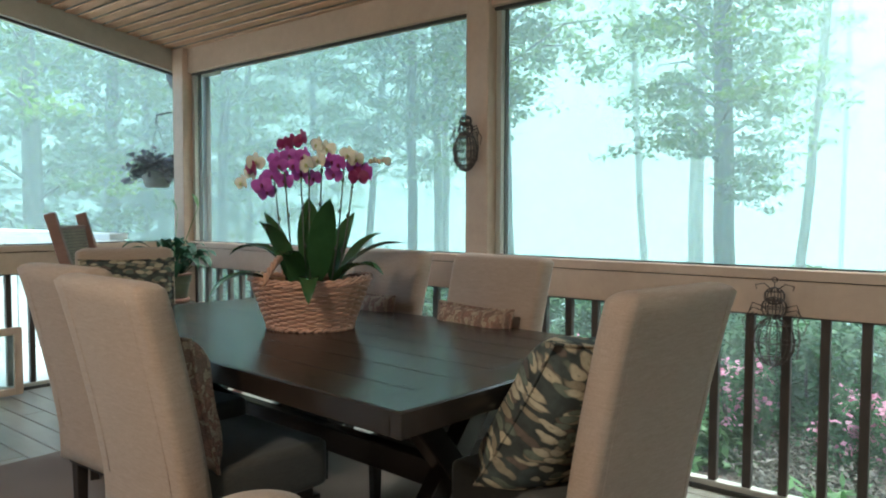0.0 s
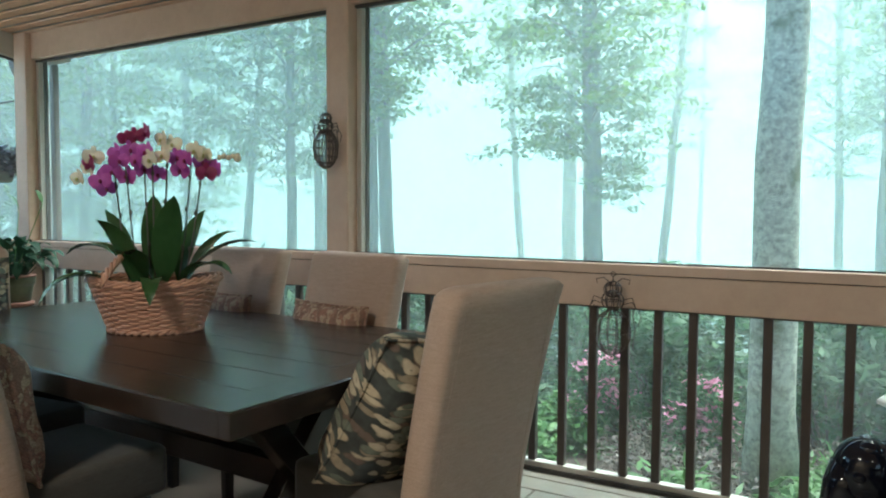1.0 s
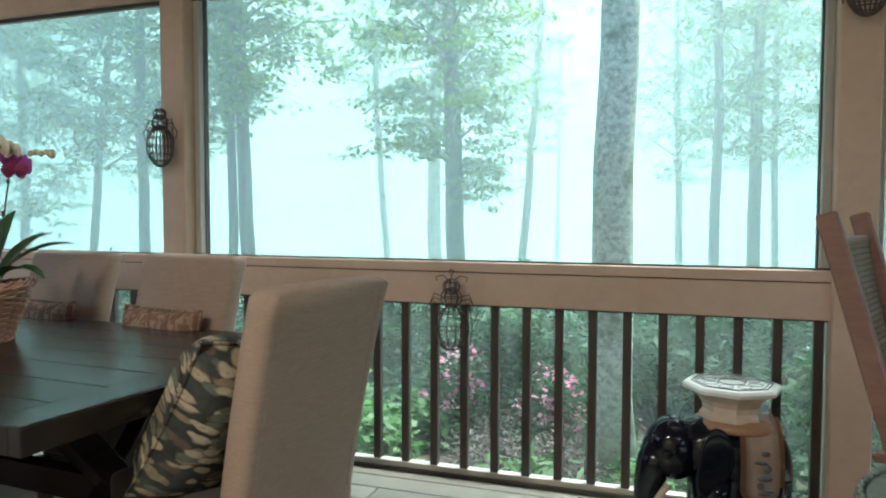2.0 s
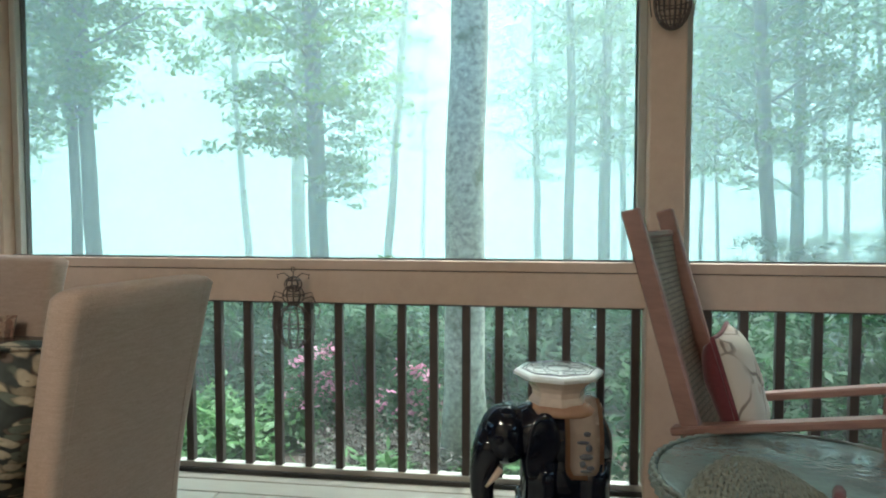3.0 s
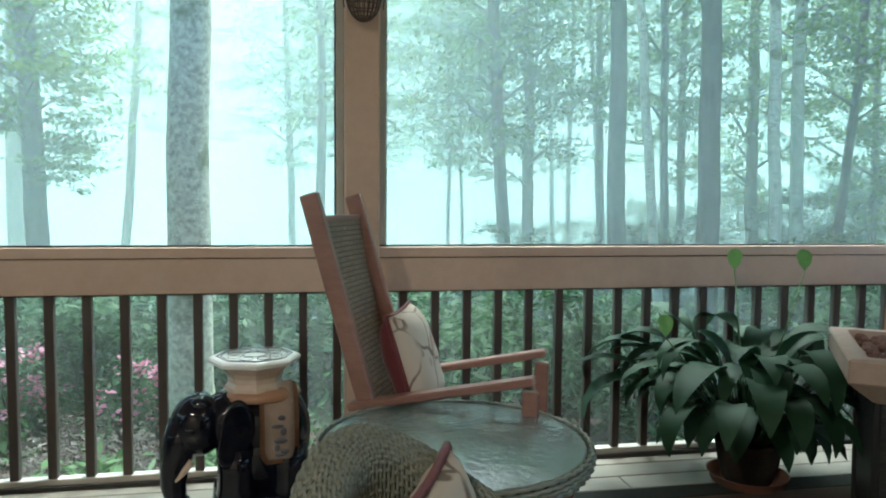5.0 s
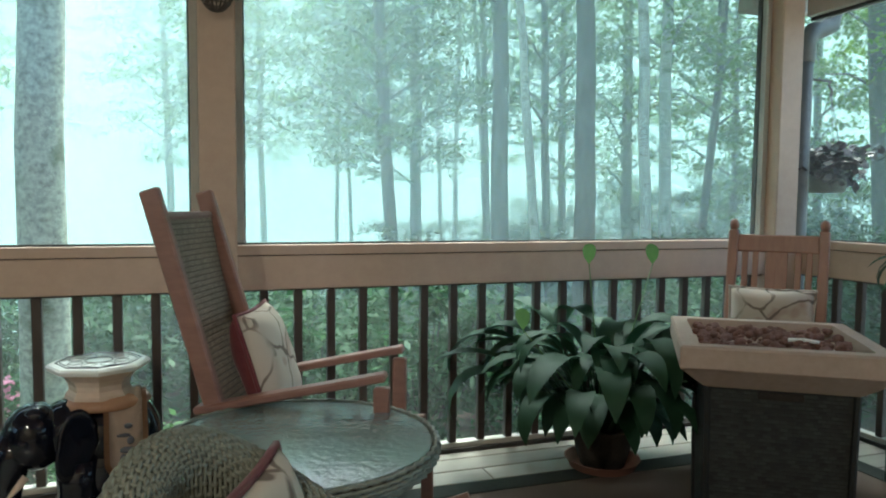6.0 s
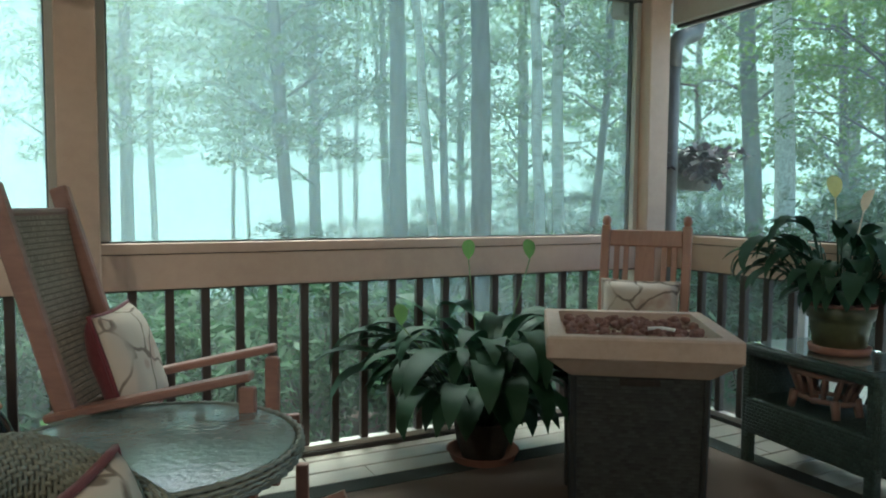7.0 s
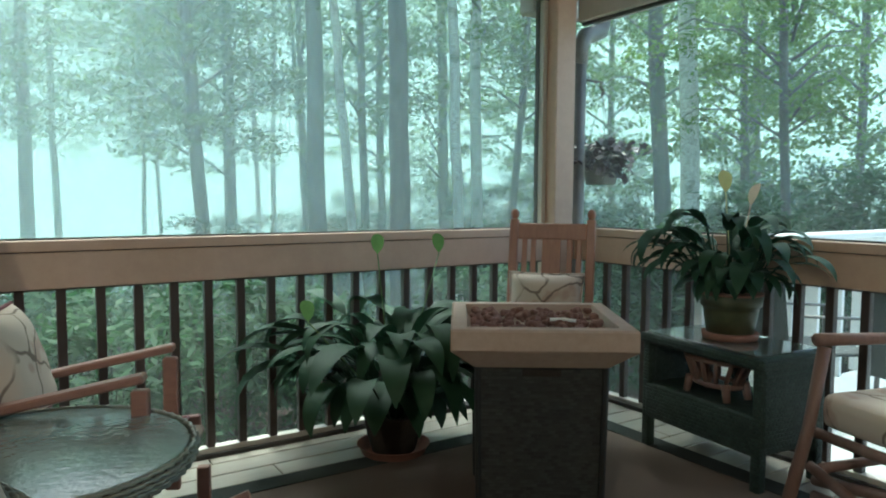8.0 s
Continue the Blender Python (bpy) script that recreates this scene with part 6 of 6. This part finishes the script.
def hanging_basket(m, seed, label, drop=0.42):
    """A wire-hung pot of trailing purple leaves on an iron hook."""
    h = thing("hanging_basket", m, label, "hanging basket", "hanging baskets outside")
    bm = bmesh.new()
    lathe(bm, [(0.085, -0.13), (0.10, -0.12), (0.13, 0.0), (0.137, 0.005), (0.12, 0.0)], 20)
    part("pot", bm, M_GUTTER, h, "", True)
    r = np.random.default_rng(seed)
    cs = [(r.normal(0, 0.11), r.normal(0, 0.11), r.uniform(-0.03, 0.13), 0.10) for k in range(46)]
    ob = new("foliage", cloud_of_leaves("foliage", cs, 16, 0.07, 0.8, r, M_PURPLE_LEAF, 0.7))
    ob.parent = h
    for k in range(3):
        a = 2 * math.pi * k / 3
        bm = bmesh.new()
        tube(bm, [(0.13 * math.cos(a), 0.13 * math.sin(a), 0.0), (0, 0, drop)], 0.002, 4)
        part("wire", bm, M_WIRE, h)
    bm = bmesh.new()
    tube(bm, [(0, 0, drop - 0.02), (0.012, 0, drop), (0.0, 0, drop + 0.02), (-0.02, 0, drop + 0.04), (0.0, 0, drop + 0.065), (-0.26, 0, drop + 0.07)], 0.007, 6)
    part("hook", bm, M_WIRE, h, "black iron hook")
    return h


hanging_basket(pose(XR + 0.44, YW + 0.22, 1.42), 31, "hanging pot of dark purple trailing leaves outside the corner", 0.48)
hanging_basket(pose(XL - 0.36, YW + 0.02, 1.60, 0, 0, 180), 32, "hanging pot of dark purple trailing leaves outside the corner")


def outer_deck(x0, x1, y0, y1, name, top=1.06):
    """A lower open deck beside the porch, wet, its colour pale for the reflected sky, with a white cap rail."""
    d = thing(name, Matrix(), "wet open deck beside the porch, pale with reflected sky in its colour, white rail cap", "deck")
    d["kind"] = "structure"
    part("deck_floor", one_box(((x0 + x1) / 2, (y0 + y1) / 2, -0.06), (x1 - x0, y1 - y0, 0.06)), M_WETDECK, d)
    xo = x1 if x1 > 0 else x0
    part("cap_rail", one_box((xo, (y0 + y1) / 2, top), (0.16, y1 - y0, 0.05), 0.008), M_WHITE, d)
    part("fascia", one_box((xo, (y0 + y1) / 2, top - 0.07), (0.05, y1 - y0, 0.09), 0.004), M_WHITE, d)
    part("cap_rail", one_box(((x0 + x1) / 2, y1, top), (x1 - x0 - 0.17, 0.16, 0.05), 0.008), M_WHITE, d)
    part("fascia", one_box(((x0 + x1) / 2, y1, top - 0.07), (x1 - x0 - 0.06, 0.05, 0.09), 0.004), M_WHITE, d)
    n = int((y1 - y0) / 0.3)
    for i in range(n + 1):
        part("white_baluster", one_box((xo, y0 + 0.05 + i * (y1 - y0 - 0.1) / n, (top - 0.14) / 2), (0.09, 0.03, top - 0.08), 0.003), M_WHITE, d)
    for i in range(int((x1 - x0) / 0.3)):
        part("white_baluster", one_box((x0 + 0.2 + i * 0.3, y1, (top - 0.14) / 2), (0.03, 0.09, top - 0.08), 0.003), M_WHITE, d)
    return d


outer_deck(XR + 0.2, XR + 3.4, -3.5, 2.75, "east_deck", 0.95)
outer_deck(XL - 3.0, XL - 0.2, -3.5, 3.0, "west_deck")


def patio_chair(m):
    p = thing("patio_chair", m, "dark sling patio chair on the wet outer deck", "patio chair", "patio chairs")
    part("sling_back", one_box((0, 0.2, 0.66), (0.48, 0.02, 0.66), 0.006, Matrix.Rotation(radians(-6), 4, "X")), M_SLING, p)
    part("sling_seat", one_box((0, -0.04, 0.38), (0.48, 0.46, 0.02), 0.006), M_SLING, p)
    for s in (-1, 1):
        bm = bmesh.new()
        tube(bm, [(s * 0.26, -0.24, 0.0), (s * 0.26, -0.26, 0.58), (s * 0.26, 0.2, 0.60), (s * 0.26, 0.27, 0.0)], 0.014, 6)
        part("side_frame", bm, M_GUTTER, p, "", True)
    return p


for x, y, a in ((5.5, 1.75, 80), (5.6, 1.0, 95), (5.4, 2.4, 60)):
    patio_chair(pose(x, y, -0.03, 0, 0, a))


def framed_gate(m):
    g = thing("framed_panel", m, "low tan framed clear panel set in the end railing", "panel")
    for s in (-1, 1):
        part("stile", one_box((0, s * 0.23, 0.46), (0.035, 0.05, 0.46), 0.004), M_TRIM, g)
        part("frame_rail", one_box((0, 0, 0.46 + s * 0.205), (0.035, 0.41, 0.05), 0.004), M_TRIM, g)
    part("pane", one_box((0, 0, 0.46), (0.006, 0.41, 0.36)), M_CLEAR, g)


framed_gate(pose(XL + 0.10, 1.86, -0.22))


def twig_bowl(m):
    b = thing("wooden_basket", m, "small red-brown slatted wooden basket on the shelf", "basket")
    for k in range(14):
        a = 2 * math.pi * k / 14
        bm = bmesh.new()
        tube(bm, [(0.07 * math.cos(a), 0.11 * math.sin(a), 0.06), (0.09 * math.cos(a), 0.15 * math.sin(a), 0.14), (0.10 * math.cos(a), 0.165 * math.sin(a), 0.17)], 0.011, 6)
        part("slat", bm, M_LOG, b, "", True)
    for r, z in ((0.075, 0.06), (0.10, 0.17)):
        bm = bmesh.new()
        tube(bm, [(r * math.cos(2 * math.pi * k / 24), r * 1.6 * math.sin(2 * math.pi * k / 24), z) for k in range(24)], 0.012, 6, closed=True)
        part("hoop", bm, M_LOG, b, "", True)
    for x in (-0.06, 0.06):
        for y in (-0.10, 0.10):
            bm = bmesh.new()
            tube(bm, [(x, y, 0.075), (x * 1.1, y * 1.15, 0.0)], [0.02, 0.016], 8)
            part("foot", bm, M_LOG, b, "", True)


twig_bowl(pose(4.16, 2.10, 0.322, 0, 0, -6))

k = 0
for x in np.arange(-12.0, 4.2, 1.25):
    k += 1
    bush(float(x) + 0.3 * math.sin(k * 2.3), 8.3 + 0.5 * math.sin(k * 1.7), 1.9, 1.45 + 0.18 * math.sin(k * 3.1), 100 + k, M_RHODO, "dark green rhododendron in the hedge behind the garden", "rhododendron", 0.15)
    bush(float(x) - 0.4, 9.7 + 0.3 * math.sin(k * 2.9), 2.0, 1.65 + 0.12 * math.sin(k * 2.1), 800 + k, M_RHODO, "dark green rhododendron deep in the hedge", "rhododendron", 0.17, 40)
for x in np.arange(2.0, 9.5, 1.15):
    k += 1
    bush(float(x) + 0.2 * math.sin(k * 2.3), 6.2 + 0.4 * math.sin(k * 1.7), 1.7, 1.45 + 0.15 * math.sin(k * 3.1), 200 + k, M_RHODO, "leafy green rhododendron close to the railing", "rhododendron", 0.14)
for x, y, h in ((8.6, 9.5, 1.9), (10.2, 8.2, 2.0), (11.8, 7.0, 2.3), (9.6, 11.5, 2.0), (12.5, 11.0, 2.1), (7.0, 12.5, 1.9), (13.8, 5.0, 2.6), (12.2, 2.6, 2.6), (14.6, 7.2, 2.6), (5.0, 14.0, 2.0), (8.2, 16.4, 2.3), (10.0, 16.8, 2.5), (11.8, 15.6, 2.4), (13.6, 14.2, 2.5), (15.6, 13.0, 2.6), (17.4, 11.0, 2.7), (10.9, 13.2, 2.2), (9.2, 14.4, 2.1), (6.9, 18.2, 2.6), (8.6, 19.2, 2.8), (10.6, 19.2, 2.8), (12.6, 18.0, 2.8), (14.8, 16.4, 2.8)):
    k += 1
    bush(x, y, 2.4, h + (0.55 if y > 12 else 0.0), 300 + k, M_RHODO, "tall rhododendron mass at the wood's edge", "rhododendron", 0.15)
for x, y, w, h in ((8.6, 4.9, 1.3, 2.25), (9.5, 4.3, 1.4, 2.4), (9.2, 6.0, 1.3, 2.0), (8.2, 5.9, 1.2, 1.75)):
    k += 1
    bush(x, y, w, h, 350 + k, M_RHODO, "broad-leaved rhododendron beyond the outer deck", "rhododendron", 0.19, 40, None, 0.3)
for x, y in ((-2.3, 6.6), (-1.75, 7.0), (-2.7, 7.2), (-3.4, 6.5), (-2.1, 6.1), (-3.0, 5.7)):
    k += 1
    bush(x, y, 0.8, 0.34, 400 + k, M_HOSTA, "bright green hosta clump in the garden bed", "hosta", 0.125, 95, None, 0.55, "perennial")
for x, y, w, h in ((-1.55, 7.2, 0.9, 0.95), (-0.45, 6.75, 0.75, 0.8), (-3.6, 7.4, 0.9, 0.9)):
    k += 1
    bush(x, y, w, h, 500 + k, M_RHODO, "azalea bush with pink blossom", "azalea", 0.08, 40, M_PINK)
for x, y in ((-0.3, 6.1), (0.5, 6.7), (-0.8, 6.0), (0.0, 5.5), (-0.9, 6.6), (0.9, 5.9)):
    k += 1
    bush(x, y, 0.75, 0.34, 600 + k, M_HEATH, "low bronze heath in the garden bed", "heath", 0.06, 60, None, 0.35, "shrub")
for x, y in ((0.55, 5.6), (0.75, 6.2), (-0.35, 5.2)):
    k += 1
    bush(x, y, 0.6, 0.4, 650 + k, M_HOSTA, "bright green fern beside the trunk", "fern", 0.16, 60, None, 0.25, "fern")
for x, y in ((2.4, 4.6), (2.9, 4.4), (1.9, 4.8)):
    k += 1
    bush(x, y, 0.6, 0.45, 700 + k, M_RHODO, "low shrub with white blossom by the deck", "white_flower_bush", 0.08, 40, M_WHITEFLOWER)
for x, y, s in ((1.6, 5.0, 0.22), (1.95, 5.3, 0.3), (1.3, 5.5, 0.16)):
    bm = bmesh.new()
    vs = ball(bm, (0, 0, 0), s, (1.3, 0.9, 0.55), 12, 9)
    for v in vs:
        v.co += Vector(noise.noise_vector(v.co * 5)) * 0.05
    ob = part("garden_rock", bm, M_ROCK, None, "", True)
    ob.location = (x, y, ground_height(x, y) + s * 0.2)
    tagged(ob, "weathered grey rock in the garden bed", "rock")

# ---- small pieces of the setting ----


def balusters(axis, a, b, at, parent, skip):
    h0, h1 = 0.04, BAND - 0.006
    me = link_mesh("baluster", one_box((0, 0, (h0 + h1) / 2), (0.037, 0.037, h1 - h0), 0.003), M_BALUSTER)
    n = 0
    while a + n * 0.148 < b:
        q = a + n * 0.148
        n += 1
        if any(abs(q - s) < 0.085 for s in skip):
            continue
        ob = new("baluster", me)
        ob.parent = parent
        ob.location = (q, at, 0) if axis == "x" else (at, q, 0)


balusters("x", -0.400 - 0.148 * 30, XR - 0.1, YW + 0.057, north, (-1.83, 1.335, XL + 0.085, XR - 0.125))
balusters("y", YB + 0.1, YW - 0.1, XL - 0.057, west, (0.35,))
balusters("y", YB + 0.1, YW - 0.1, XR + 0.057, east, (-0.9,))

BOARD = 0.14
rows = int((YW - YB + 0.2) / BOARD)
lengths = (3.66, 2.44, 3.05)
meshes = {}
for i in range(rows + 1):
    y = YW + 0.08 - BOARD * (i + 0.5)
    x = XL - 0.2 - (i % 4) * 0.8
    while x < XR + 0.2:
        l = lengths[i % 3]
        a, b = max(x, XL - 0.2), min(x + l, XR + 0.2)
        if b - a > 0.1:
            key = round(b - a, 3)
            if key not in meshes:
                meshes[key] = link_mesh("deck_board", one_box((0, 0, -0.014), (key - 0.004, BOARD - 0.007, 0.028), 0.003), M_DECK)
            ob = new("deck_board", meshes[key])
            ob.parent = floor
            ob.location = ((a + b) / 2, y, 0)
        x += l
